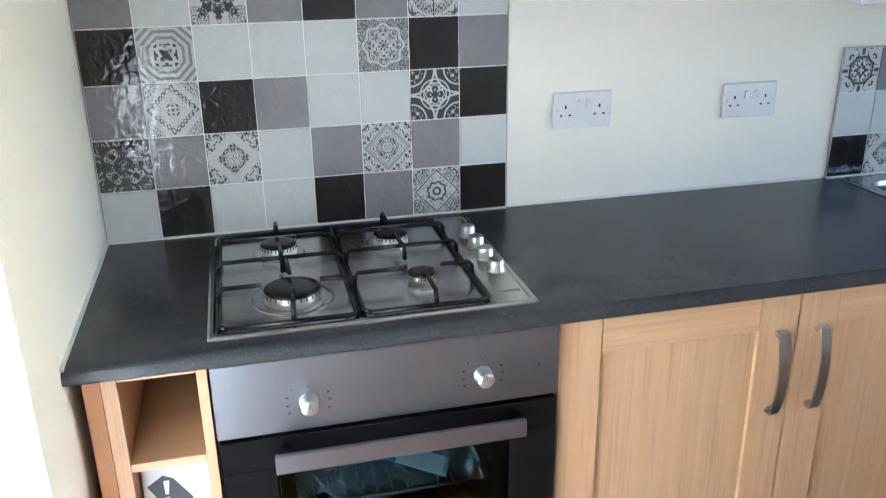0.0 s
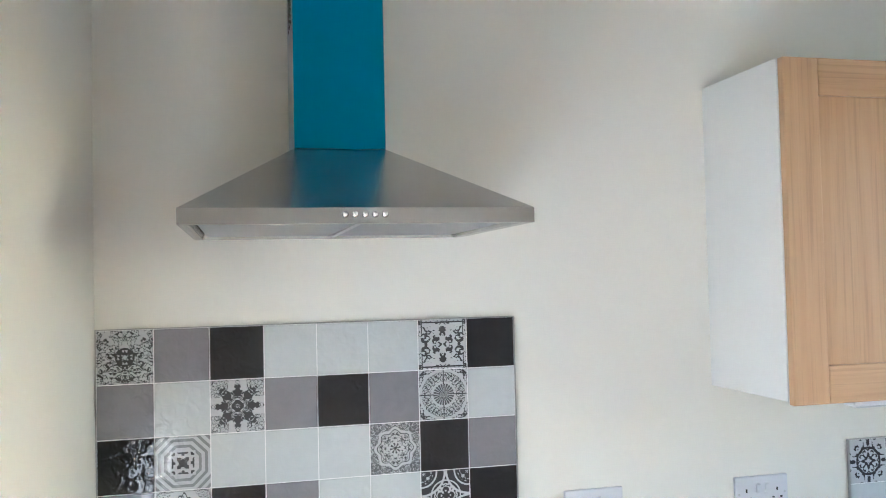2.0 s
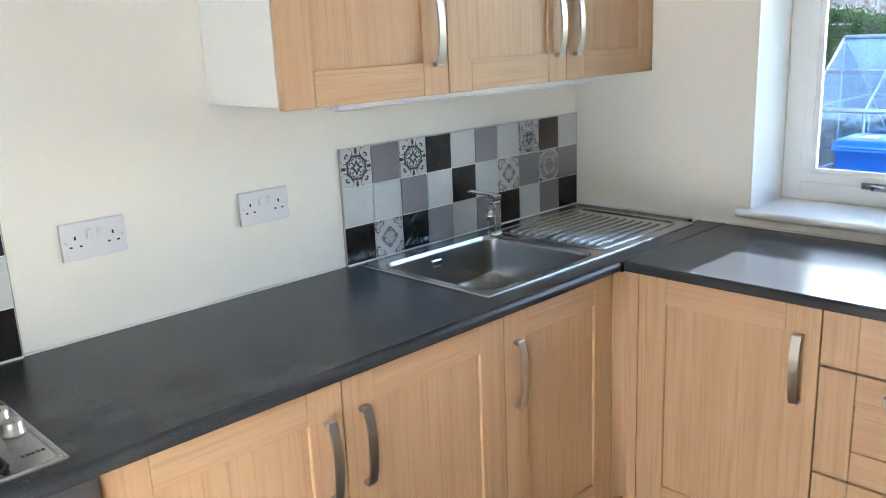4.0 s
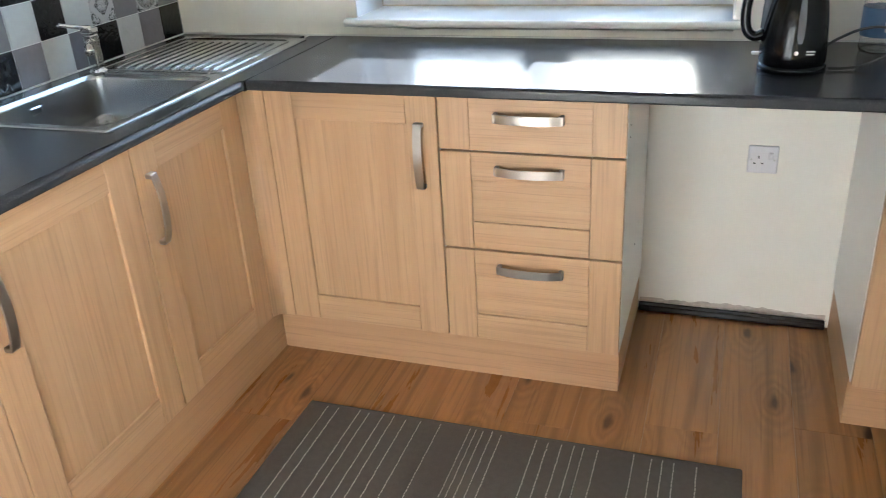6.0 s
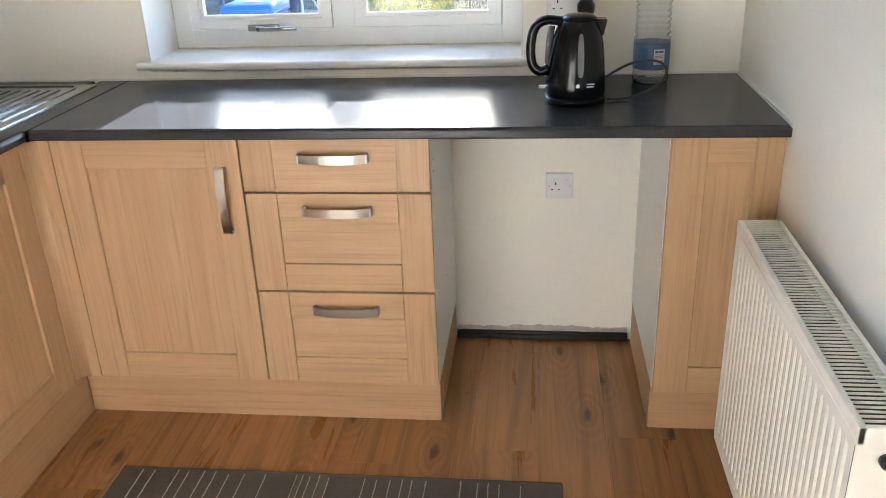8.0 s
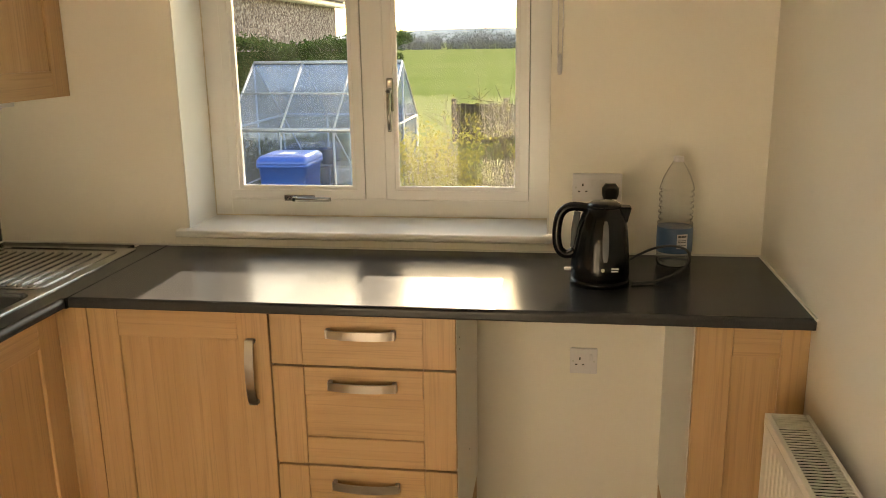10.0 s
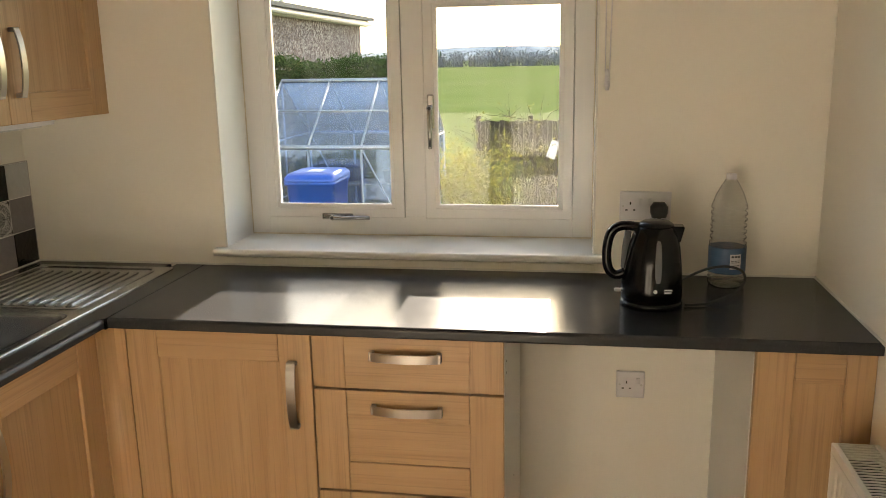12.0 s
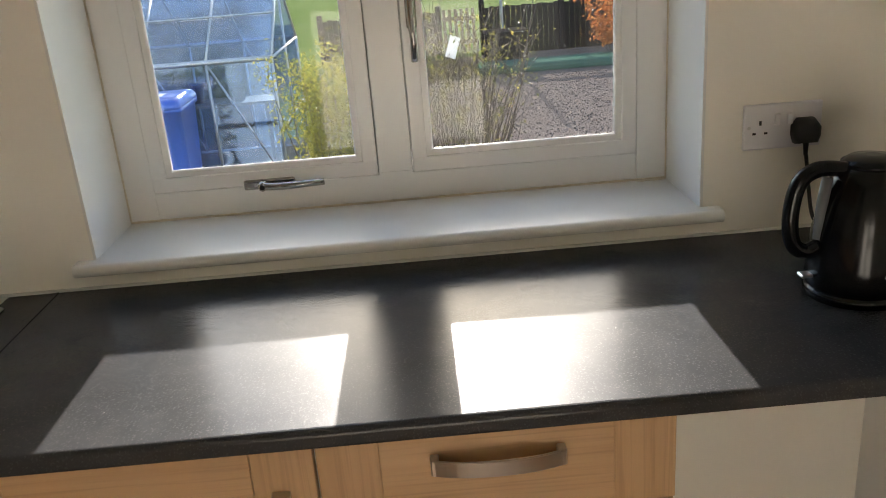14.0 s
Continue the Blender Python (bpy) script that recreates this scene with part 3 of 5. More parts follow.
def front(parent, x0, x1, z0, z1, handle=None, stile=0.086, rail=0.082, name="door", y=0.0, level=False, rails=True, right=None):
    """A shaker front: recessed panel, stiles and rails, in the plane y."""
    g = 0.0013
    x0, x1, z0, z1 = x0 + g, x1 - g, z0 + g, z1 - g
    right = right or stile
    rl = rail if rails else 0.0
    d = 0.0085 if rails else 0.0020
    door = part(name, box(x0 + stile - 0.004, x1 - right + 0.004, y + d, y + 0.016, z0 + rl - (0.004 if rl else 0), z1 - rl + (0.004 if rl else 0)), M_OAKX if level else M_OAKZ, parent)
    part("stile", box(x0, x0 + stile, y, y + 0.020, z0, z1, 0.0026), M_OAKZ, door)
    part("stile", box(x1 - right, x1, y, y + 0.020, z0, z1, 0.0026), M_OAKZ, door)
    if rails:
        part("rail", box(x0 + stile + 0.0004, x1 - right - 0.0004, y + 0.0006, y + 0.019, z0, z0 + rl, 0.0024), M_OAKX, door)
        part("rail", box(x0 + stile + 0.0004, x1 - right - 0.0004, y + 0.0006, y + 0.019, z1 - rl, z1, 0.0024), M_OAKX, door)
    if handle:
        add_handle(door, handle[0], handle[1], handle[2]).location.y = y
    return door


def north(x):
    return pose(x, YF, 0)


def east(y):
    return pose(XF, y, 0, 0, 0, -90)


ZB, ZT = 0.155, 0.880
DEEP = 0.545


def carcass(parent, w, x0=0.0, z0=ZB, z1=ZT):
    return part("body", box(x0 + 0.0005, x0 + w - 0.0005, 0.022, DEEP, z0, z1), M_WHITE, parent, "white melamine carcass")


OAK = "light oak effect base unit with framed "
u = thing("base_cabinet", north(0.838), OAK + "double doors below the worktop", "cabinet", "base units")
carcass(u, 1.012)
front(u, 0.0, 0.506, ZB, ZT, (0.465, 0.705, True))
front(u, 0.506, 1.012, ZB, ZT, (0.557, 0.705, True))
u = thing("sink_cabinet", north(1.852), OAK + "single door under the sink", "cabinet", "base units")
part("body", box(0.0005, 0.48, 0.022, 0.03, ZB, ZT), M_WHITE, u, "white melamine front panel behind the door")
front(u, 0.0, 0.470, ZB, ZT, (0.045, 0.705, True))
u = thing("corner_post", pose(2.324, YF, 0), "light oak effect corner post between the base units", "corner post")
bm = bmesh.new()
arc = [(-0.001 + 0.032 * math.sin(a), -0.032 + 0.032 * math.cos(a)) for a in np.linspace(0.0, math.pi / 2, 9)] + [(0.031, -0.0625), (0.050, -0.0625), (0.050, 0.019), (-0.001, 0.019)]
lo, hi = ([bm.verts.new((x, y, z)) for x, y in arc] for z in (ZB, ZT))
for i in range(len(arc)):
    bm.faces.new((lo[i], lo[(i + 1) % len(arc)], hi[(i + 1) % len(arc)], hi[i])).smooth = i < 8
bm.faces.new(lo[::-1])
bm.faces.new(hi)
bmesh.ops.recalc_face_normals(bm, faces=bm.faces)
part("post", bm, M_OAKZ, u, "hollow-curved oak effect post")
u = thing("base_cabinet", east(-0.636), OAK + "single corner door", "cabinet", "base units")
carcass(u, 0.509)
front(u, 0.0, 0.509, ZB, ZT, (0.459, 0.712, True))
u = thing("drawer_cabinet", east(-1.146), "light oak effect base unit with three drawers", "cabinet", "base units")
carcass(u, 0.494)
for z0, z1, hz, rails in ((0.733, ZT, 0.828, False), (0.4465, 0.730, 0.684, True), (ZB, 0.4435, 0.394, True)):
    front(u, 0.0, 0.494, z0, z1, (0.247, hz, False), 0.086, 0.080, "drawer", 0.0, True, rails)
for yy, zz in ((0.070, 0.800), (0.070, 0.768), (0.30, 0.36)):
    cap = part("screw_cap", lathe([(0.0028, 0.0), (0.0024, 0.0008)], 10), M_PIPE, u, "small dark screw hole")
    cap.matrix_basis = pose(0.4936, yy, zz, 0, 90, 0)
u = thing("end_cabinet", east(-2.2285), "narrow light oak effect filler unit beside the radiator", "cabinet", "base units")
part("body", box(0.0, 0.018, 0.022, DEEP + 0.015, 0.153, ZT), M_WHITE, u, "white melamine side panel")
part("back", box(0.018, 0.267, 0.022, 0.04, 0.153, ZT), M_WHITE, u)
front(u, 0.0, 0.269, ZB - 0.003, ZT, None, 0.088, 0.080, right=0.066)

# plinths
for nm, x0, x1, y0, y1 in (("plinth", 0.838, 2.405, -0.555, -0.539), ("plinth", 2.405, 2.421, -1.636, -0.5553), ("plinth", 2.405, 2.421, -2.4975, -2.2287)):
    m = M_PLINTH
    u = thing(nm, ((x0 + x1) / 2, (y0 + y1) / 2, 0), "light oak effect plinth board under the base units", "plinth", "plinths")
    dx, dy = (x1 - x0) / 2, (y1 - y0) / 2
    if dx > dy:
        part("board", box(-dx, dx, -dy, dy, 0.0, 0.151, 0.0012), m, u)
    else:
        ob = part("board", box(-dy, dy, -dx, dx, 0.0, 0.151, 0.0012), m, u)
        ob.rotation_euler = (0, 0, radians(-90))
for y in (-1.6285, -2.2365):
    u = thing("plinth_return", (2.66, y, 0), "oak effect plinth board along the side of the appliance gap", "plinth", "plinths")
    part("board", box(-0.238, 0.238, -0.007, 0.007, 0.0, 0.149, 0.001), M_PLINTH, u)

# open shelf unit at the end wall
u = thing("open_shelf_unit", north(0.020), "narrow light oak open shelf unit beside the oven", "shelf unit")
part("end_panel", box(0.0, 0.028, 0.004, DEEP, 0.0, ZT, 0.001), M_OLDWOOD, u, "orange-brown wooden end panel")
part("side", box(0.029, 0.054, 0.0, DEEP, 0.10, ZT, 0.001), M_SHELFZ, u)
part("side", box(0.178, 0.1955, 0.0, DEEP, 0.10, ZT, 0.001), M_SHELFZ, u)
part("top", box(0.0545, 0.1775, 0.0, DEEP, ZT - 0.016, ZT, 0.001), M_PLINTH, u)
for z in (0.690, 0.535, 0.380, 0.225, 0.10):
    part("shelf", box(0.0545, 0.1775, 0.0, DEEP - 0.005, z, z + 0.016, 0.001), M_PLINTH, u)
part("back", box(0.0545, 0.1775, DEEP - 0.005, DEEP, 0.10, ZT - 0.017), M_SHELFZ, u)
leaf = thing("leaflet", pose(0.136, YF + 0.050, 0.5512, -3, 0, 0), "white printed leaflet with a dark warning shape on the shelf", "leaflet")
part("sheet", box(-0.058, 0.058, 0.0, 0.002, 0.0, 0.134), M_PAPER, leaf)
bm = plate([(-0.051, -0.0006, 0.070), (-0.028, -0.0006, 0.030), (0.006, -0.0006, 0.020), (0.026, -0.0006, 0.036), (-0.005, -0.0006, 0.081), (-0.022, -0.0006, 0.089)])
part("printed_shape", bm, M_INK, leaf)
bm = plate([(-0.0215, -0.0012, 0.050), (-0.0155, -0.0012, 0.050), (-0.0115, -0.0012, 0.078), (-0.0225, -0.0012, 0.078)])
plate([(-0.022, -0.0012, 0.036), (-0.015, -0.0012, 0.036), (-0.015, -0.0012, 0.044), (-0.022, -0.0012, 0.044)], None, bm)
part("printed_mark", bm, M_PAPER, leaf)

# wall cabinets
for i, (x0, x1) in enumerate(((1.431, 1.943), (1.943, 2.440), (2.440, 2.9145))):
    u = thing("wall_cabinet", pose(x0, -0.3225, 1.400), "light oak effect wall cabinet with framed door and white side", "cabinet", "wall cabinets")
    w = x1 - x0
    part("body", box(0.0005, w - 0.0005, 0.022, 0.3220, 0.008, 0.748), M_WHITE, u, "white melamine carcass")
    hx = (w - 0.046, w - 0.046, 0.042)[i]
    front(u, 0.0, w, 0.0, 0.748, (hx, 0.163, True))
lamp = thing("under_cabinet_light", (2.11, -0.280, 1.3862), "slim white strip light under the wall cabinets, off", "strip light")
part("housing", box(-0.51, 0.555, -0.016, 0.022, 0.0, 0.0215, 0.004), M_SOCKET, lamp)
part("diffuser", box(-0.50, 0.50, -0.012, 0.016, -0.004, 0.0005, 0.002), M_PALEPRINT, lamp)


# ---- worktops ----
def nosed(front_x, back_x, z0, z1, r=0.010):
    """Section of a worktop with rounded front edges: (depth, height) pairs."""
    p = [(back_x, z0), (back_x, z1)]
    s = 1 if front_x > back_x else -1
    p += [(front_x - s * r + s * r * math.sin(a), z1 - r + r * math.cos(a)) for a in np.linspace(0, math.pi / 2, 6)]
    p += [(front_x - s * r * 0.5 + s * r * 0.5 * math.cos(a), z0 + r * 0.5 - r * 0.5 * math.sin(a)) for a in np.linspace(0, math.pi / 2, 4)]
    return p


def worktop(name, pieces, label):
    """pieces: (axis, section, start, end)."""
    bm = bmesh.new()
    for axis, section, s0, s1 in pieces:
        a = [bm.verts.new((s0, d, z) if axis == "x" else (d, s0, z)) for d, z in section]
        b = [bm.verts.new((s1, d, z) if axis == "x" else (d, s1, z)) for d, z in section]
        n = len(section)
        for i in range(n):
            bm.faces.new((a[i], a[(i + 1) % n], b[(i + 1) % n], b[i]))
        bm.faces.new(a)
        bm.faces.new(b[::-1])
    bmesh.ops.remove_doubles(bm, verts=bm.verts, dist=0.0002)
    bmesh.ops.recalc_face_normals(bm, faces=bm.faces)
    return single(name, bm, M_TOP, label, "worktop")


Z0 = TOP - 0.0285
# the hob wall's worktop: whole at both ends, cut round the sink bowl
flat = lambda a, b: [(a, Z0), (a, TOP), (b, TOP), (b, Z0)]
worktop("worktop", (("x", nosed(-0.603, -0.0005, Z0, TOP, 0.016), 0.0008, 1.864), ("x", nosed(-0.603, -0.510, Z0, TOP, 0.016), 1.864, 2.318),
                    ("x", flat(-0.510, -0.602), 2.318, XE - 0.0008), ("x", flat(-0.0005, -0.074), 1.864, XE - 0.0008), ("x", flat(-0.074, -0.487), 2.350, XE - 0.0008), ("x", flat(-0.510, -0.5105), 1.90, 1.91)),
        "charcoal laminate worktop with a rounded edge along the hob wall")
worktop("worktop", (("y", nosed(2.325, XE - 0.0008, Z0, TOP, 0.010), -0.6065, YS + 0.0008),), "charcoal laminate worktop under the window, partly sunlit")
single("joint_strip", box(2.316, XE - 0.001, -0.6062, -0.6024, Z0, TOP + 0.0012), M_ENAMEL, "black jointing strip between the two worktops", "strip", "structure")


# ---- tiled splashbacks ----
def tile_mesh(w, h):
    bm = box(-w / 2, w / 2, -0.0065, 0.0, -h / 2, h / 2)
    bmesh.ops.bevel(bm, geom=[e for e in bm.edges if all(v.co.y < -0.003 for v in e.verts)], offset=0.0014, segments=2, affect="EDGES")
    return bm


def splashback(x0, z0, cols, rows, pitch_x, pitch_z, rows_text, label, sealed):
    back = thing("splashback", (x0, -0.0005, z0), label, "splashback")
    w, h = cols * pitch_x, rows * pitch_z
    part("grout", box(0.0, w, -0.0062, 0.0, 0.0, h), M_GROUT, back, "white grout bed")
    base = tile_mesh(pitch_x - 0.0022, pitch_z - 0.0022)
    proto = {}
    def mesh_for(mat_key, mat):
        if mat_key not in proto:
            me = bpy.data.meshes.new("tile")
            base.to_mesh(me)
            me.materials.append(mat)
            proto[mat_key] = me
        return proto[mat_key]
    for r, line in enumerate(rows_text):
        for c, key in enumerate(line.split()):
            if key[0] == "D":
                mat = M_DECO[int(key[1:]) % len(M_DECO)]
            else:
                mat = {"W": M_TILE_W, "G": M_TILE_G, "B": M_TILE_B}[key]
            shared("tile", mesh_for(key, mat), back, ((c + 0.5) * pitch_x, -0.0022, h - (r + 0.5) * pitch_z))
    base.free()
    part("edge_trim", box(0.0, w + 0.001, -0.0085, 0.0, h, h + 0.002), M_TRIM, back)
    part("edge_trim", box(w, w + 0.002, -0.0085, 0.0, 0.0, h), M_TRIM, back)
    part("edge_trim", box(-0.002, 0.0, -0.0085, 0.0, 0.0, h + 0.002), M_TRIM, back)
    part("sealant", box(0.0, w, -0.014, -0.0085, 0.0, 0.004), M_SEAL, back)
    return back


splashback(0.004, TOP, 8, 6, 0.1141, 0.1141, ("D0 G B W W W D1 B", "G W D2 G B G D3 W", "B D4 W W W D5 B G", "G D6 B G W W D7 B", "D8 G D9 W G D10 G W", "W B W W B G D11 B"),
           "black, grey, white and patterned tile splashback above the hob", True)
splashback(1.814, TOP, 10, 3, 0.1099, 0.1127, ("D12 G D12 B W G W D0 B W", "W W G W B W D9 G D3 G", "B D9 B G W G B W G B"),
           "low tiled splashback of mixed tiles behind the sink", True)


# ---- sockets ----
def socket(m, double, label, switched=True):
    s = thing("wall_socket", m, label, "socket", "wall sockets")
    w = 0.148 if double else 0.086
    part("plate", box(-w / 2, w / 2, -0.010, 0.0, -0.043, 0.043, 0.003), M_SOCKET, s)
    for gx in ((-0.043, 0.043) if double else (-0.012,)):
        holes = box(gx - 0.0022, gx + 0.0022, -0.0106, -0.009, 0.004, 0.0125)
        for dx in (-0.011, 0.011):
            box(gx + dx - 0.0032, gx + dx + 0.0032, -0.0106, -0.009, -0.0135, -0.0095, 0, holes)
        part("pin_holes", holes, M_DARKSLOT, s)
    for sx in ((-0.012, 0.012) if double else (0.022,)):
        sw = part("switch", box(sx - 0.0055, sx + 0.0055, -0.0145, -0.009, 0.004, 0.026, 0.0015), M_SOCKET, s, "white rocker switch")
        sw.rotation_euler = (radians(5), 0, 0)
    for sx in (-w / 2 + 0.010, w / 2 - 0.010):
        part("screw", lathe([(0.0035, 0.0), (0.003, 0.0012)], 10, None, (sx, -0.0096, 0), "y"), M_ALU, s)
    return s


socket(pose(1.106, -0.0003, 1.138), True, "white double wall socket above the worktop")
socket(pose(1.555, -0.0003, 1.135), True, "white double wall socket above the worktop")
socket(pose(XE - 0.0003, -2.006, 1.118, 0, 0, -90), True, "white double wall socket with the kettle plugged in")
socket(pose(XE - 0.0003, -1.980, 0.557, 0, 0, -90), False, "white single wall socket in the appliance gap")

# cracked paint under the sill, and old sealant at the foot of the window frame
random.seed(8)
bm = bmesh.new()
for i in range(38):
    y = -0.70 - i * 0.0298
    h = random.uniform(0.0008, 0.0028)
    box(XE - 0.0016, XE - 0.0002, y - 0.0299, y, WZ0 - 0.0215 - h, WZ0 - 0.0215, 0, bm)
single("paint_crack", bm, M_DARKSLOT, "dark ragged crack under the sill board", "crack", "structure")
M_OLDSEAL = plain("yellowed_sealant", (0.68, 0.60, 0.46), 0.6, var=0.4, scale=30)
bm = box(3.130, 3.1345, WY1 + 0.007, WY0 - 0.007, WZ0 + 0.0042, WZ0 + 0.008)
box(3.1305, 3.1345, WY0 - 0.009, WY0 - 0.0065, WZ0 + 0.009, WZ1 - 0.02, 0, bm)
box(3.1305, 3.1345, WY1 + 0.0065, WY1 + 0.009, WZ0 + 0.009, WZ1 - 0.02, 0, bm)
random.seed(14)
for i in range(9):
    y = WY1 + 0.010 + i * 0.007
    box(3.124 - random.uniform(0.0, 0.006), 3.1295, y, y + 0.0065, WZ0 + 0.0042, WZ0 + 0.0052 + random.uniform(0, 0.001), 0, bm)
single("frame_sealant", bm, M_OLDSEAL, "yellowed sealant round the window frame", "sealant", "structure")


# ---- hob ----
hob = thing("gas_hob", (0.513, -0.305, TOP), "stainless steel four-burner gas hob with black pan supports", "hob")
bm = bmesh.new()
outer = [(-0.292, -0.253), (0.292, -0.253), (0.292, 0.253), (-0.292, 0.253)]
levels = [(1.0, 0.0), (0.998, 0.0035), (0.985, 0.0055), (0.965, 0.0060), (0.950, 0.0035)]
rings = []
for s, z in levels:
    inset = (1 - s) * 0.292
    rings.append([bm.verts.new((x - math.copysign(inset, x), y - math.copysign(inset, y), z)) for x, y in outer])
for a, b in zip(rings, rings[1:]):
    for i in range(4):
        bm.faces.new((a[i], a[(i + 1) % 4], b[(i + 1) % 4], b[i]))
bm.faces.new(rings[-1])
bmesh.ops.recalc_face_normals(bm, faces=bm.faces)
bmesh.ops.bevel(bm, geom=[e for e in bm.edges if abs(e.verts[0].co.z - e.verts[1].co.z) > 1e-4 and e.is_manifold and len(e.link_faces) == 2 and e.link_faces[0].normal.dot(e.link_faces[1].normal) < 0.9], offset=0.004, segments=2, affect="EDGES")
part("top_plate", bm, M_STEEL, hob)
BURNERS = ((-0.150, 0.125, 0.037), (0.088, 0.125, 0.037), (-0.140, -0.120, 0.052), (0.105, -0.110, 0.027))
for x, y, r in BURNERS:
    part("drip_dish", lathe([(r * 1.45, 0.0036), (r * 1.40, 0.0050), (r * 1.2, 0.0046), (r * 1.05, 0.0042)], 36, None, (x, y, 0)), M_STEEL, hob)
    crown = part("burner", lathe([(r, 0.004), (r, 0.020), (r * 0.96, 0.0225), (r * 0.5, 0.0225)], 40, None, (x, y, 0)), M_ALU, hob, "bright aluminium burner ring")
    ports = bmesh.new()
    for i in range(28):
        a = 2 * math.pi * i / 28
        c, s = math.cos(a), math.sin(a)
        box(x + c * r - 0.0014, x + c * r + 0.0014, y + s * r - 0.0014, y + s * r + 0.0014, 0.017, 0.0215, 0, ports)
    part("flame_ports", ports, M_DARKSLOT, crown)
    part("burner_cap", lathe([(r * 0.98, 0.0225), (r * 1.0, 0.0245), (r * 0.96, 0.0275), (r * 0.6, 0.0290), (r * 0.2, 0.0292)], 40, None, (x, y, 0)), M_ENAMEL, crown, "matt black burner cap")
part("spark_plug", lathe([(0.003, 0.004), (0.003, 0.020), (0.0015, 0.024)], 10, None, (-0.150, -0.062, 0)), M_WHITE, hob)


def pan_support(x0, x1, fingers):
    """Bent rod frame with raised fingers towards the burners."""
    y0, y1 = -0.232, 0.232
    zf, zt = 0.010, 0.037
    frame_pts = [(x0 + 0.012, y0, zf), (x1 - 0.012, y0, zf), (x1, y0 + 0.012, zf), (x1, y1 - 0.012, zf), (x1 - 0.012, y1, zf), (x0 + 0.012, y1, zf), (x0, y1 - 0.012, zf), (x0, y0 + 0.012, zf), (x0 + 0.012, y0, zf)]
    sup = part("pan_support", tube(frame_pts, 0.0050, 8), M_ENAMEL, hob, "black enamelled pan support")
    for fx, fy, tx, ty in fingers:
        d = Vector((tx - fx, ty - fy, 0))
        n = d.normalized() * 0.010
        pts = [(fx, fy, zf), (fx + n.x * 0.1, fy + n.y * 0.1, zt - 0.008), (fx + n.x * 0.8, fy + n.y * 0.8, zt), (tx, ty, zt)]
        part("finger", tube(pts, 0.0046, 8), M_ENAMEL, sup)
    for cx, cyy in ((x0 + 0.02, y0), (x1 - 0.02, y0), (x0 + 0.02, y1), (x1 - 0.02, y1)):
        part("rubber_foot", lathe([(0.005, 0.0036), (0.005, 0.008)], 10, None, (cx, cyy, 0)), M_CABLE, sup)


L0, L1, R0, R1 = -0.272, -0.034, -0.024, 0.205
pan_support(L0, L1, ((L0, 0.125, -0.190, 0.125), (L1, 0.125, -0.112, 0.125), (-0.150, 0.232, -0.150, 0.160), (L0, 0.010, -0.153, 0.010), (L1, 0.010, -0.153, 0.010), (-0.146, -0.232, -0.141, -0.160), (L0, -0.120, -0.195, -0.120), (L1, -0.120, -0.088, -0.120), (-0.150, 0.0, -0.150, 0.085), (-0.143, 0.0, -0.141, -0.075)))
pan_support(R0, R1, ((R0, 0.125, 0.048, 0.125), (R1, 0.125, 0.128, 0.125), (0.088, 0.232, 0.088, 0.165), (R0, 0.010, 0.090, 0.010), (R1, 0.010, 0.090, 0.010), (R0, -0.110, 0.068, -0.110), (R1, -0.110, 0.142, -0.110), (0.105, -0.232, 0.105, -0.140), (0.094, 0.0, 0.088, 0.085)))
for y in (0.118, 0.048, -0.022, -0.092):
    k = part("knob", lathe([(0.0195, 0.0036), (0.0195, 0.008), (0.0165, 0.010), (0.0160, 0.026), (0.0145, 0.0285), (0.004, 0.0288)], 28, None, (0.258, y, 0)), M_ALU, hob, "bright metal control knob")
    part("pointer", box(0.2572, 0.2588, y - 0.015, y - 0.003, 0.0286, 0.0291), M_INK, k)
bm = bmesh.new()
for i in range(5):
    box(0.236 + i * 0.008, 0.241 + i * 0.008, -0.196, -0.188, 0.0036, 0.0040, 0, bm)
part("maker_mark", bm, M_INK, hob)

# ---- oven ----
oven = thing("built_in_oven", pose(0.2175, YF, 0), "stainless steel and black glass built-in oven, door closed", "oven")
W = 0.617
part("control_panel", box(0.002, W - 0.002, -0.018, 0.010, 0.738, 0.878, 0.002), M_PANEL, oven, "brushed steel control panel")
for x, z in ((0.160, 0.792), (0.470, 0.798)):
    k = part("knob", lathe([(0.017, 0.018), (0.017, 0.022), (0.0155, 0.024), (0.0150, 0.042), (0.0135, 0.0445), (0.003, 0.0447)], 30, None, (x, 0, z), "y"), M_ALU, oven, "bright metal control knob")
    part("pointer", box(x - 0.0007, x + 0.0007, -0.0452, -0.0446, z + 0.001, z + 0.010), M_INK, k)
marks = bmesh.new()
for cx, cz in ((0.160, 0.792), (0.470, 0.798)):
    for dx, dz, w in ((-0.036, 0.012, 0.005), (-0.036, -0.004, 0.006), (-0.034, -0.018, 0.005), (0.034, 0.014, 0.005), (0.036, 0.0, 0.006), (0.034, -0.016, 0.005), (-0.027, 0.026, 0.002), (0.0, 0.030, 0.002)):
        box(cx + dx - w / 2, cx + dx + w / 2, -0.0184, -0.0178, cz + dz - 0.002, cz + dz + 0.002, 0, marks)
box(0.575, 0.577, -0.0184, -0.0178, 0.800, 0.806, 0, marks)
tagged(part("panel_marks", marks, M_INK, oven), kind="stuff")
part("cavity", box(0.04, W - 0.04, 0.42, 0.44, 0.24, 0.72), M_ENAMEL, oven)
side = box(0.03, 0.045, 0.012, 0.43, 0.24, 0.725)
part("cavity_side", side, M_ENAMEL, oven)
part("cavity_side", box(W - 0.045, W - 0.03, 0.012, 0.43, 0.24, 0.725), M_ENAMEL, oven)
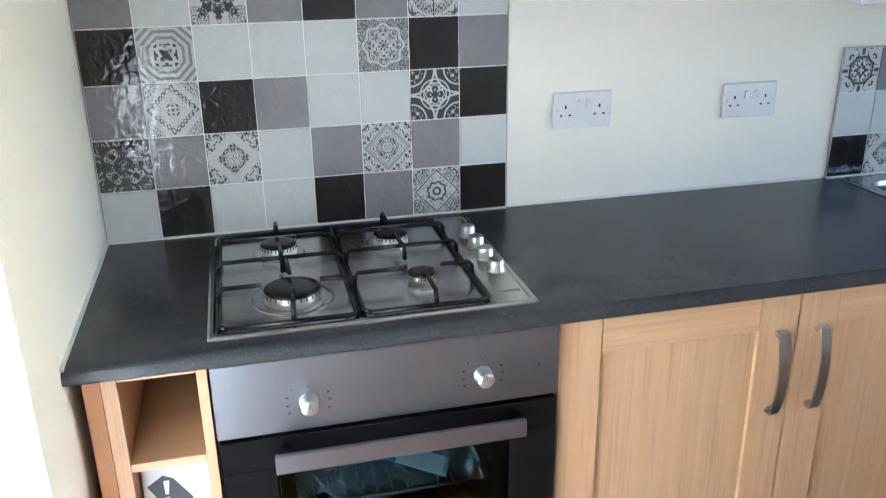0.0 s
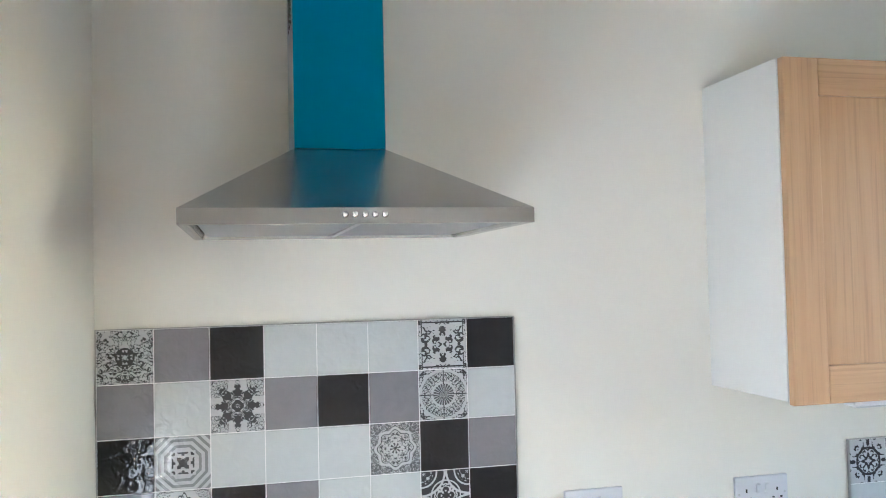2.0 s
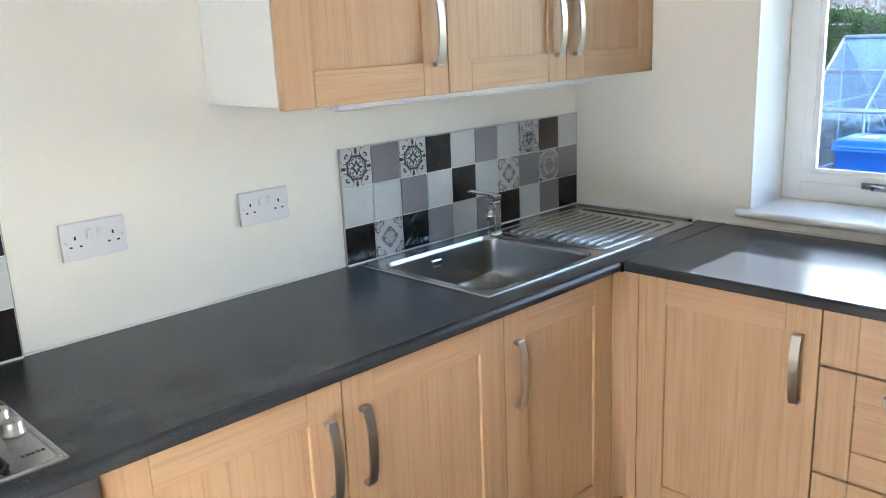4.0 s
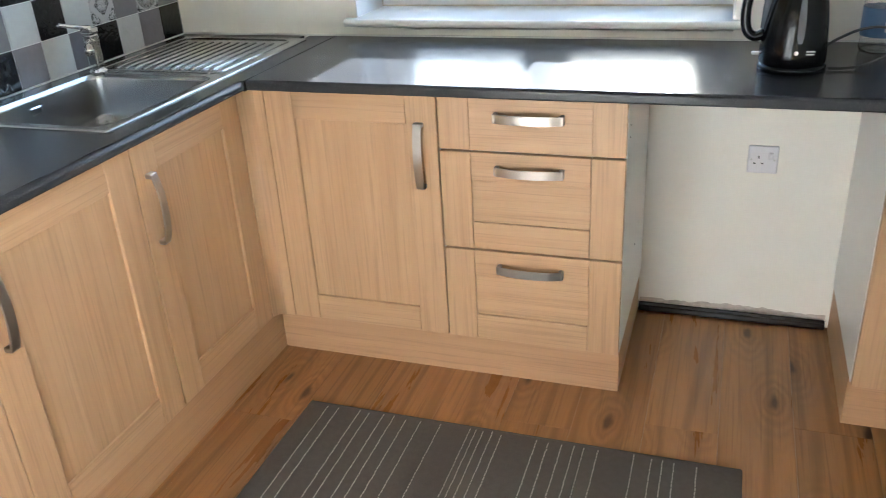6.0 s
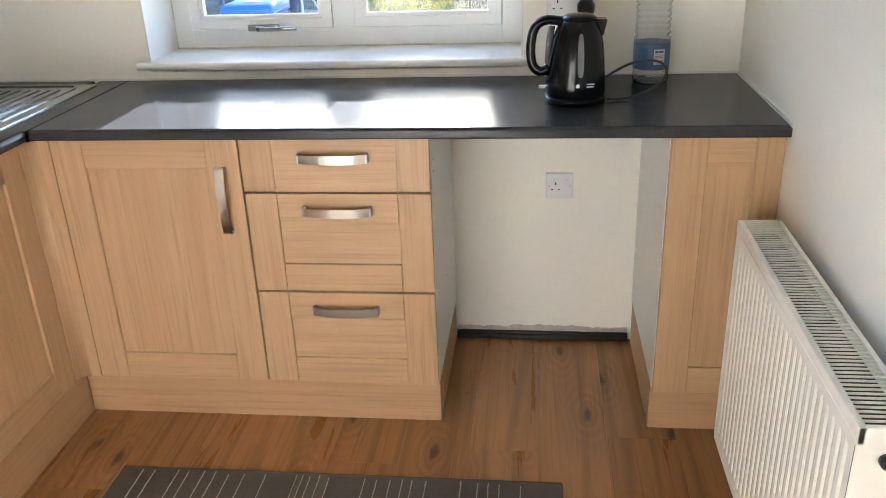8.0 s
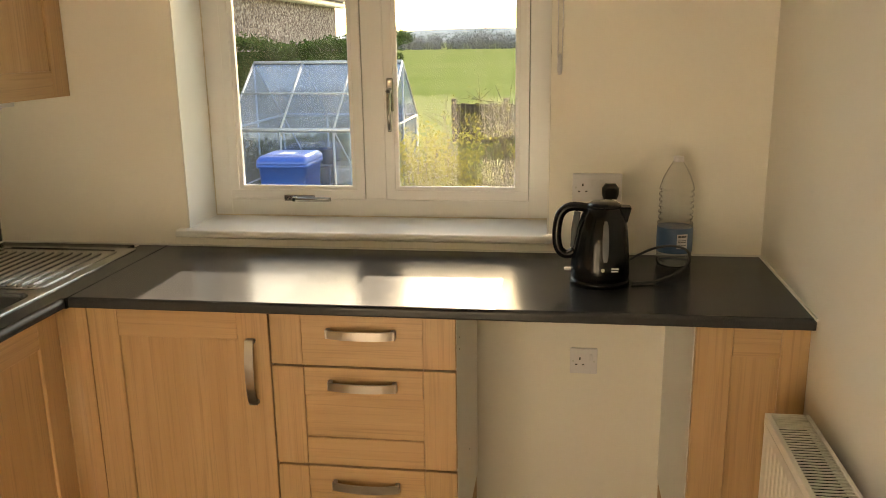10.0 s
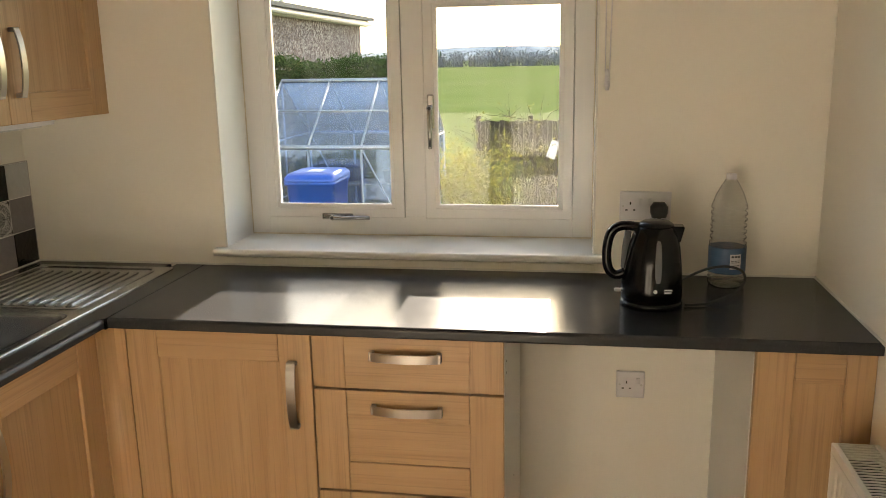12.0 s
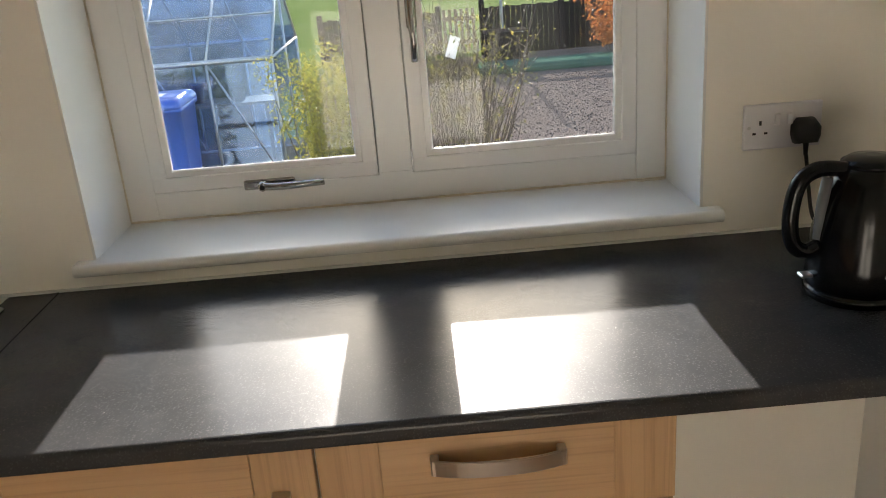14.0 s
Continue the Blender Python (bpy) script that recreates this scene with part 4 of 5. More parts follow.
part("cavity_floor", box(0.046, W - 0.046, 0.012, 0.419, 0.23, 0.245), M_ENAMEL, oven)
part("cavity_roof", box(0.046, W - 0.046, 0.012, 0.419, 0.715, 0.728), M_ENAMEL, oven)
door = part("door", box(0.004, W - 0.004, -0.020, 0.010, 0.670, 0.731, 0.002), M_BLACKGLASS, oven, "black glass oven door")
part("door_edge", box(0.004, 0.096, -0.020, 0.010, 0.245, 0.6697, 0.002), M_BLACKGLASS, door)
part("door_edge", box(W - 0.096, W - 0.004, -0.020, 0.010, 0.245, 0.6697, 0.002), M_BLACKGLASS, door)
part("door_edge", box(0.0963, W - 0.0963, -0.020, 0.010, 0.245, 0.330, 0.002), M_BLACKGLASS, door)
pane = part("door_window", box(0.0963, W - 0.0963, -0.014, -0.010, 0.3303, 0.6697), M_OVENGLASS, door, "see-through oven window")
pane.visible_shadow = False
part("handle", box(0.094, W - 0.078, -0.066, -0.056, 0.686, 0.722, 0.002), M_PANEL, door, "flat steel bar handle")
part("handle_foot", box(0.106, 0.124, -0.056, -0.0205, 0.706, 0.720, 0.002), M_BLACK, door)
part("handle_foot", box(W - 0.100, W - 0.082, -0.056, -0.0205, 0.706, 0.720, 0.002), M_BLACK, door)
part("lower_panel", box(0.004, W - 0.004, -0.016, 0.010, 0.155, 0.241, 0.002), M_STEEL, oven)
rack = part("shelf_rack", tube([(0.05, 0.03, 0.54), (W - 0.05, 0.03, 0.54)], 0.0035, 6), M_CHROME, oven, "chrome wire oven shelf")
part("wire", tube([(0.05, 0.39, 0.54), (W - 0.05, 0.39, 0.54)], 0.0035, 6), M_CHROME, rack)
for i in range(17):
    x = 0.07 + i * 0.0298
    part("wire", tube([(x, 0.03, 0.54), (x, 0.39, 0.54)], 0.0018, 5), M_CHROME, rack)
# packing left inside the oven
random.seed(3)
bag = bmesh.new()
grid = [[bag.verts.new((0.13 + 0.35 * i / 16 + random.uniform(-0.008, 0.008), 0.025 + 0.17 * j / 9 + random.uniform(-0.008, 0.008), 0.530 + 0.100 * j / 9 + 0.040 * math.sin(i * 0.9 + j) * math.sin(j * 0.7) ** 2 + random.uniform(0, 0.030))) for j in range(10)] for i in range(17)]
for i in range(16):
    for j in range(9):
        bag.faces.new((grid[i][j], grid[i + 1][j], grid[i + 1][j + 1], grid[i][j + 1]))
g = single("plastic_bag", bag, M_FILM, "crumpled clear plastic bag inside the oven", "bag")
g.matrix_world = oven.matrix_world @ Matrix.Translation((0, -0.012, 0.030))
book = thing("instruction_booklet", oven.matrix_world @ pose(0.345, 0.030, 0.615, 50, 26, -4), "folded blue and white booklet in the oven", "booklet")
part("cover", box(-0.075, 0.075, -0.018, 0.018, -0.003, 0.003, 0.001), M_PAPER, book)
part("blue_band", box(-0.0755, -0.030, -0.0185, 0.0185, -0.0034, 0.0034, 0.001), plain("bright_blue_print", (0.02, 0.18, 0.55), 0.4), book, "bright blue printed band")

# ---- cooker hood ----
hood = thing("cooker_hood", (0.500, 0.0, 1.782), "stainless steel chimney cooker hood with teal film on the flue", "cooker hood")
hx, hy = 0.296, -0.509
bm = bmesh.new()
def loop(x, y0, y1, z):
    return [bm.verts.new(p) for p in ((-x, y0, z), (x, y0, z), (x, y1, z), (-x, y1, z))]
r0 = loop(hx, hy, -0.001, 0.0)
r1 = loop(hx, hy, -0.001, 0.026)
r2 = loop(0.0925, -0.192, -0.001, 0.172)
for a, b in ((r0, r1), (r1, r2)):
    for i in range(4):
        bm.faces.new((a[i], a[(i + 1) % 4], b[(i + 1) % 4], b[i]))
bm.faces.new(r2)
ri = loop(hx - 0.018, hy + 0.018, -0.004, 0.0)
for i in range(4):
    bm.faces.new((r0[(i + 1) % 4], r0[i], ri[i], ri[(i + 1) % 4]))
rj = loop(hx - 0.020, hy + 0.020, -0.006, 0.014)
for i in range(4):
    bm.faces.new((ri[(i + 1) % 4], ri[i], rj[i], rj[(i + 1) % 4]))
bmesh.ops.recalc_face_normals(bm, faces=bm.faces)
part("canopy", bm, M_STEEL, hood)
M_FILTER = brushed("filter_mesh", (0.36, 0.37, 0.39), 0.42, 1, 900, 0.0)
for s in (-1, 1):
    f = part("grease_filter", box(min(s * 0.006, s * 0.270), max(s * 0.006, s * 0.270), hy + 0.070, -0.008, 0.006, 0.012, 0.001), M_FILTER, hood, "fine metal mesh filter")
    part("pull_tab", box(s * 0.13 - 0.02, s * 0.13 + 0.02, hy + 0.075, hy + 0.085, 0.003, 0.0065, 0.001), M_ALU, f)
    part("light_cover", box(s * 0.155 - 0.035, s * 0.155 + 0.035, hy + 0.026, hy + 0.060, 0.004, 0.013, 0.002), M_PALEPRINT, hood, "white lamp cover")
part("centre_bar", box(-0.006, 0.006, hy + 0.066, -0.008, 0.003, 0.013, 0.001), M_STEELZ, hood)
for i in range(5):
    part("button", lathe([(0.0050, 0.0), (0.0050, 0.005), (0.0036, 0.0068), (0.001, 0.007)], 16, None, (-0.031 + 0.0165 * i, hy - 0.0002, 0.0145), "y"), M_CHROME, hood, "small round push button")
part("flue", box(-0.0925, 0.0925, -0.190, -0.001, 0.172, ZC - 1.782 - 0.001, 0.002), M_STEELZ, hood)
part("flue_film", box(-0.0922, 0.0922, -0.1925, -0.1904, 0.1725, ZC - 1.782 - 0.002), M_TEAL, hood, "shiny teal protective film")
for i in range(10):
    part("flue_slot", box(-0.0934, -0.0924, -0.150, -0.055, 0.440 + i * 0.012, 0.445 + i * 0.012), M_DARKSLOT, hood)

# ---- sink and tap ----
sink = thing("sink", (2.345, -0.281, TOP), "stainless steel inset sink with ribbed drainer", "sink")
SX0, SX1, SY0, SY1 = -0.502, 0.508, -0.249, 0.249
BX0, BX1, BY0, BY1 = -0.474, 0.000, -0.222, 0.198
def rounded(x0, x1, y0, y1, r, z, n=5):
    pts = []
    for cx, cyy, a0 in ((x1 - r, y1 - r, 0), (x0 + r, y1 - r, 90), (x0 + r, y0 + r, 180), (x1 - r, y0 + r, 270)):
        for i in range(n + 1):
            a = radians(a0 + 90 * i / n)
            pts.append((cx + r * math.cos(a), cyy + r * math.sin(a), z))
    return pts
def skin(loops, bm, cap=True):
    rings = [[bm.verts.new(p) for p in l] for l in loops]
    n = len(rings[0])
    for a, b in zip(rings, rings[1:]):
        for i in range(n):
            bm.faces.new((a[i], a[(i + 1) % n], b[(i + 1) % n], b[i])).smooth = True
    if cap:
        bm.faces.new(rings[-1])
    return rings
bm = bmesh.new()
skin([rounded(SX0, SX1, SY0, SY1, 0.012, 0.0003), rounded(SX0, SX1, SY0, SY1, 0.012, 0.003), rounded(SX0 + 0.004, SX1 - 0.004, SY0 + 0.004, SY1 - 0.004, 0.010, 0.0052), rounded(SX0 + 0.012, SX1 - 0.012, SY0 + 0.012, SY1 - 0.012, 0.010, 0.0035)], bm, False)
# flat deck with a hole for the bowl
bm.verts.ensure_lookup_table()
edge = list(bm.verts)[-24:]
hole = [bm.verts.new(p) for p in rounded(BX0, BX1, BY0, BY1, 0.045, 0.0035)]
es = []
for ringv in (edge, hole):
    for i in range(24):
        a, b = ringv[i], ringv[(i + 1) % 24]
        es.append(bm.edges.get((a, b)) or bm.edges.new((a, b)))
bmesh.ops.triangle_fill(bm, edges=es, use_beauty=True)
part("deck", bm, M_SINK, sink)
bm = bmesh.new()
skin([rounded(BX0, BX1, BY0, BY1, 0.045, 0.0035), rounded(BX0 + 0.004, BX1 - 0.004, BY0 + 0.004, BY1 - 0.004, 0.045, -0.004), rounded(BX0 + 0.0048, BX1 - 0.0048, BY0 + 0.0048, BY1 - 0.0048, 0.045, -0.012), rounded(BX0 + 0.0095, BX1 - 0.0095, BY0 + 0.0095, BY1 - 0.0095, 0.048, -0.108), rounded(BX0 + 0.010, BX1 - 0.010, BY0 + 0.010, BY1 - 0.010, 0.048, -0.120), rounded(BX0 + 0.022, BX1 - 0.022, BY0 + 0.022, BY1 - 0.022, 0.05, -0.142), rounded(BX0 + 0.050, BX1 - 0.050, BY0 + 0.050, BY1 - 0.050, 0.05, -0.150)], bm)
part("bowl", bm, M_SINK, sink)
part("waste", lathe([(0.042, -0.1495), (0.042, -0.1465), (0.030, -0.1480), (0.010, -0.149)], 28, None, (-0.225, 0.0, 0)), M_CHROME, sink)
OVX = -0.255
ov = part("overflow", box(OVX - 0.020, OVX + 0.020, BY1 - 0.0105, BY1 - 0.0045, -0.050, -0.026, 0.003), M_CHROME, sink)
part("overflow_slot", box(OVX - 0.015, OVX + 0.015, BY1 - 0.0112, BY1 - 0.009, -0.044, -0.032), M_DARKSLOT, ov)
for i in range(11):
    y = -0.165 + i * 0.0325
    part("drainer_rib", tube([(0.055, y, 0.0032), (0.075, y, 0.0060), (0.40, y, 0.0058), (0.425, y, 0.0032)], 0.0048, 8, None, 1.0, 1.4), M_SINK, sink)
part("drainer_rim", tube(rounded(0.035, 0.475, -0.205, 0.205, 0.03, 0.0042) + [rounded(0.035, 0.475, -0.205, 0.205, 0.03, 0.0042)[0]], 0.0035, 6), M_SINK, sink)
tap = thing("mixer_tap", (2.350, -0.098, TOP + 0.0038), "chrome single-lever kitchen mixer tap on the sink", "tap")
part("base", lathe([(0.026, 0.0), (0.026, 0.006), (0.022, 0.010), (0.021, 0.012)], 24), M_CHROME, tap)
part("column", box(-0.016, 0.016, -0.016, 0.016, 0.010, 0.112, 0.005), M_CHROME, tap)
part("spout", tube(curve_points([(-0.008, -0.006, 0.090), (-0.050, -0.036, 0.099), (-0.105, -0.078, 0.098), (-0.122, -0.092, 0.086)], 5), 0.0115, 12), M_CHROME, tap)
part("cartridge", box(-0.018, 0.018, -0.018, 0.018, 0.113, 0.131, 0.005), M_CHROME, tap)
part("lever", tube([(0.0, 0.0, 0.130), (-0.035, 0.006, 0.138), (-0.100, 0.012, 0.156)], 0.0075, 10, None, 0.75, 1.6), M_CHROME, tap)

# ---- radiator ----
RX0, RX1, RZ0, RZ1, RYF, RYB = 1.415, 2.222, 0.110, 0.716, -2.372, -2.470
rad = thing("radiator", ((RX0 + RX1) / 2, (RYF + RYB) / 2, 0.0), "white double-panel radiator with slatted top grille", "radiator")
ox, oy = -(RX0 + RX1) / 2, -(RYF + RYB) / 2
bm = bmesh.new()
cols = []
n_flute = 25
x_a, x_b = RX0 + 0.030, RX1 - 0.022
prof = [(RX0 + 0.004, 0.0)]
for i in range(n_flute):
    a = x_a + (x_b - x_a) * i / n_flute
    w = (x_b - x_a) / n_flute
    prof += [(a + w * u, d) for u, d in ((0.0, 0.0034), (0.08, 0.0034), (0.16, 0.0010), (0.24, -0.0004), (0.52, -0.0010), (0.76, -0.0004), (0.84, 0.0010), (0.92, 0.0034))]
prof += [(RX1 - 0.004, 0.0)]
zs = [(RZ0 + 0.0, 0.0), (RZ0 + 0.038, 0.0), (RZ0 + 0.052, 1.0), (RZ1 - 0.058, 1.0), (RZ1 - 0.044, 0.0), (RZ1 - 0.022, 0.0)]
gridv = [[bm.verts.new((x + ox, RYF - d * k + oy, z)) for z, k in zs] for x, d in prof]
for a, b in zip(gridv, gridv[1:]):
    for i in range(len(zs) - 1):
        bm.faces.new((a[i], b[i], b[i + 1], a[i + 1]))
part("front_panel", bm, M_RAD, rad, "white fluted steel front panel")
part("top_edge", tube([(RX0 + 0.004 + ox, RYF - 0.006 + oy, RZ1 - 0.022), (RX1 - 0.004 + ox, RYF - 0.006 + oy, RZ1 - 0.022)], 0.008, 10), M_RAD, rad)
part("rear_panel", box(RX0 + 0.004 + ox, RX1 - 0.004 + ox, RYB + oy, RYB + 0.010 + oy, RZ0, RZ1 - 0.02, 0.003), M_RAD, rad)
part("end_cover", box(RX0 + ox, RX0 + 0.003 + ox, RYB + oy, RYF + oy, RZ0 + 0.01, RZ1, 0.001), M_RAD, rad)
part("end_cover", box(RX1 - 0.003 + ox, RX1 + ox, RYB + oy, RYF + oy, RZ0 + 0.01, RZ1, 0.001), M_RAD, rad)
gr = part("top_grille", box(RX0 + ox, RX1 + ox, RYF - 0.012 + oy, RYF + 0.0012 + oy, RZ1 - 0.032, RZ1, 0.0025), M_RAD, rad, "white slatted top grille")
part("grille_edge", box(RX0 + ox, RX1 + ox, RYB + oy, RYB + 0.010 + oy, RZ1 - 0.014, RZ1, 0.0015), M_RAD, gr)
for i in range(66):
    x = RX0 + 0.010 + i * (RX1 - RX0 - 0.020) / 65
    part("slat", box(x - 0.0015 + ox, x + 0.0015 + ox, RYB + 0.010 + oy, RYF - 0.012 + oy, RZ1 - 0.005, RZ1 - 0.002), M_RAD, gr)
part("fin_core", box(RX0 + 0.02 + ox, RX1 - 0.02 + ox, RYB + 0.012 + oy, RYF - 0.009 + oy, RZ0 + 0.05, RZ1 - 0.026), M_DARKSLOT, rad, "dark convector fins")
for x in (RX0 + 0.12, RX1 - 0.12):
    part("bracket", box(x - 0.012 + ox, x + 0.012 + ox, YS + 0.0005 + oy, RYB + oy, RZ0 + 0.05, RZ1 - 0.06), M_RAD, rad)
part("bleed_plug", lathe([(0.011, 0.0), (0.011, 0.012), (0.007, 0.015)], 12), M_CABLE, rad).matrix_basis = pose(RX0 + ox, RYF - 0.045 + oy, RZ1 - 0.055, 0, -90, 0)
part("valve_pipe", tube([(RX0 + 0.03 + ox, -0.01, 0.0), (RX0 + 0.03 + ox, -0.01, RZ0 + 0.03)], 0.0075, 10), M_RAD, rad)
part("valve_pipe", tube([(RX1 - 0.03 + ox, -0.01, 0.0), (RX1 - 0.03 + ox, -0.01, RZ0 + 0.03)], 0.0075, 10), M_RAD, rad)

# ---- rug ----
RUGX0, RUGX1, RUGY0, RUGY1 = 1.30, 2.138, -0.778, -1.983
rug = thing("rug", ((RUGX0 + RUGX1) / 2, (RUGY0 + RUGY1) / 2, 0), "grey-brown rug with pale stitched stripes on the floor", "rug")
rw, rl = (RUGX1 - RUGX0) / 2, (RUGY0 - RUGY1) / 2
part("weave", box(-rw, rw, -rl, rl, 0.0, 0.007, 0.003), M_RUG, rug)
for f in (0.052, 0.080, 0.135, 0.160, 0.196, 0.223, 0.255, 0.291, 0.340, 0.411, 0.425, 0.442, 0.463, 0.485, 0.566, 0.593, 0.623, 0.650, 0.671, 0.702, 0.779, 0.816, 0.839, 0.863, 0.909):
    y = rl - f * 2 * rl
    row = bmesh.new()
    x = -rw + 0.012
    while x < rw - 0.02:
        d = random.uniform(0.008, 0.012)
        o = random.uniform(-0.0007, 0.0007)
        ends = [[row.verts.new((xx, y + o + dy, dz)) for dy, dz in ((-0.0016, 0.0069), (0.0, 0.0086), (0.0016, 0.0069))] for xx in (x, x + d)]
        for i in range(2):
            row.faces.new((ends[0][i], ends[0][i + 1], ends[1][i + 1], ends[1][i]))
        row.faces.new(ends[0])
        row.faces.new(ends[1][::-1])
        x += d + random.uniform(0.002, 0.004)
    part("stitched_line", row, M_STITCH, rug)
part("hem", tube([(rw - 0.004, -rl + 0.004, 0.005), (rw - 0.004, rl - 0.004, 0.005)], 0.004, 6), M_RUG, rug)

# ---- kettle, plug, cable, bottle ----
ket = thing("kettle", pose(2.600, -2.006, TOP, 0, 0, 0), "glossy black plastic jug kettle on the worktop", "kettle")
part("power_base", lathe([(0.080, 0.0), (0.081, 0.010), (0.078, 0.016), (0.070, 0.018)], 40), M_BLACK, ket)
def oval(rx, ry, z, sy=0.0, n=40):
    return [(rx * math.cos(2 * math.pi * i / n), sy + ry * math.sin(2 * math.pi * i / n), z) for i in range(n)]
bm = bmesh.new()
KET = ((0.078, 0.019, 0.0), (0.0795, 0.030, 0.0), (0.078, 0.060, 0.0), (0.074, 0.110, -0.001), (0.067, 0.155, -0.003), (0.057, 0.190, -0.005), (0.050, 0.205, -0.006), (0.046, 0.210, -0.006))
skin([oval(r, r, z, s) for r, z, s in KET], bm)
bmesh.ops.recalc_face_normals(bm, faces=bm.faces)
body = part("body", bm, M_BLACK, ket)
part("lid", lathe([(0.046, 0.209), (0.045, 0.216), (0.034, 0.223), (0.012, 0.226)], 32, None, (0, -0.006, 0)), M_BLACK, ket)
bm = bmesh.new()
sp = [[bm.verts.new(p) for p in ring] for ring in (
    ((-0.022, -0.040, 0.150), (0.022, -0.040, 0.150), (0.024, -0.040, 0.213), (-0.024, -0.040, 0.213)),
    ((-0.014, -0.068, 0.168), (0.014, -0.068, 0.168), (0.020, -0.078, 0.212), (-0.020, -0.078, 0.212)))]
for i in range(4):
    bm.faces.new((sp[0][i], sp[0][(i + 1) % 4], sp[1][(i + 1) % 4], sp[1][i]))
bm.faces.new(sp[1])
bmesh.ops.recalc_face_normals(bm, faces=bm.faces)
bmesh.ops.bevel(bm, geom=bm.edges[:], offset=0.003, segments=2, affect="EDGES")
part("spout", bm, M_BLACK, ket)
hpts = curve_points([(-0.004, 0.034, 0.207), (-0.004, 0.080, 0.210), (-0.004, 0.108, 0.190), (-0.004, 0.118, 0.140), (-0.004, 0.112, 0.095), (-0.004, 0.092, 0.078), (-0.004, 0.070, 0.086)], 6)
part("handle", tube(hpts, 0.0125, 12, None, 1.0, 1.0), M_BLACK, ket)
part("handle_web", tube([(-0.004, 0.064, 0.196), (-0.004, 0.070, 0.150), (-0.004, 0.072, 0.098)], 0.009, 8), M_WATERMARKS, ket, "smoky grey grip insert")
g = bmesh.new()
skin([[(-0.0785 + k, 0.0 + yy, z) for yy, z in ((-0.0045, 0.070), (0.0045, 0.070), (0.0075, 0.084), (0.0085, 0.125), (0.006, 0.168), (0.003, 0.178), (-0.003, 0.178), (-0.006, 0.168), (-0.0085, 0.125), (-0.0075, 0.084))] for k in (0.020, 0.003, 0.0)], g)
ga = part("water_gauge", g, M_WATERMARKS, ket, "clear strip water gauge")
ga.matrix_basis = pose(0.0, -0.004, 0.0, 0, 0, 0) @ pose(0, 0, 0, 0, 4.8, 5)
ga.location.x += -0.0085
bars = bmesh.new()
for i, (w, z) in enumerate(((0.020, 0.0565), (0.018, 0.0495))):
    box(-0.0803, -0.0795, -0.018 - w, -0.018, z, z + 0.0035, 0, bars)
part("maker_lettering", bars, M_PALEPRINT, ket).matrix_basis = pose(0.0, 0, 0, 0, 0, 6)
part("maker_emblem", lathe([(0.005, 0.0), (0.005, 0.0008)], 14), M_PALEPRINT, ket).matrix_basis = pose(-0.0795, -0.004, 0.054, 0, -90, 0)
part("switch", box(-0.012, 0.008, 0.074, 0.096, 0.034, 0.040, 0.002), M_ALU, ket, "grey power switch lever")

plug = thing("plug", pose(XE - 0.0118, -2.045, 1.107, 0, 0, -90), "black three-pin plug in the wall socket", "plug")
bm = bmesh.new()
skin([[(x * s, -y, z * s) for x, z in ((-0.020, -0.022), (0.020, -0.022), (0.025, -0.006), (0.025, 0.012), (0.015, 0.025), (-0.015, 0.025), (-0.025, 0.012), (-0.025, -0.006))] for s, y in ((1.0, 0.0), (1.0, 0.012), (0.86, 0.026), (0.6, 0.030))], bm)
bmesh.ops.recalc_face_normals(bm, faces=bm.faces)
part("plug_body", bm, M_CABLE, plug)
part("strain_relief", tube([(0, -0.014, -0.020), (0, -0.016, -0.045)], 0.0055, 8, None, 0.7), M_CABLE, plug)
flex = single("power_cable", tube(curve_points([(2.885, -2.045, 1.064), (2.875, -2.05, 1.00), (2.855, -2.055, 0.945), (2.80, -2.07, 0.925), (2.74, -2.09, 0.935), (2.70, -2.115, 0.962), (2.67, -2.155, 0.990), (2.655, -2.200, 1.002), (2.640, -2.238, 0.995), (2.625, -2.245, 0.970), (2.610, -2.215, 0.940), (2.595, -2.160, 0.919), (2.585, -2.120, 0.915), (2.580, -2.090, 0.916)], 7), 0.0036, 8), M_CABLE, "black kettle cable looping over the worktop", "cable")

bot = thing("water_bottle", Matrix.LocRotScale((2.808, -2.228, TOP), None, (1.05, 1.05, 0.965)), "large clear plastic water bottle with a blue label", "bottle")
prof = [(0.030, 0.004), (0.044, 0.001), (0.048, 0.010), (0.048, 0.030)]
for i in range(4):
    prof += [(0.0465, 0.034 + i * 0.026), (0.0480, 0.040 + i * 0.026), (0.0480, 0.054 + i * 0.026)]
for i in range(6):
    z = 0.138 + i * 0.0175
    prof += [(0.0405, z), (0.0470, z + 0.006), (0.0466, z + 0.012)]
prof += [(0.0440, 0.246), (0.036, 0.272), (0.024, 0.296), (0.0145, 0.312), (0.0135, 0.320)]
inner = [(max(0.002, r - 0.0011), z + (0.0012 if i < 3 else 0.0)) for i, (r, z) in enumerate(prof)]
part("shell", lathe(prof + inner[::-1], 44), M_PET, bot).visible_shadow = False
part("label", lathe([(0.0485, 0.044), (0.0488, 0.046), (0.0488, 0.118), (0.0485, 0.120)], 36), M_LABEL, bot, "blue paper label")
patch = bmesh.new()
for a0 in (180, 192, 204):
    a, b = radians(a0), radians(a0 + 12)
    r = 0.0492
    plate([(r * math.cos(a), r * math.sin(a), 0.060), (r * math.cos(b), r * math.sin(b), 0.060), (r * math.cos(b), r * math.sin(b), 0.104), (r * math.cos(a), r * math.sin(a), 0.104)], None, patch)
part("label_patch", patch, M_PAPER, bot, "white printed patch")
txt = bmesh.new()
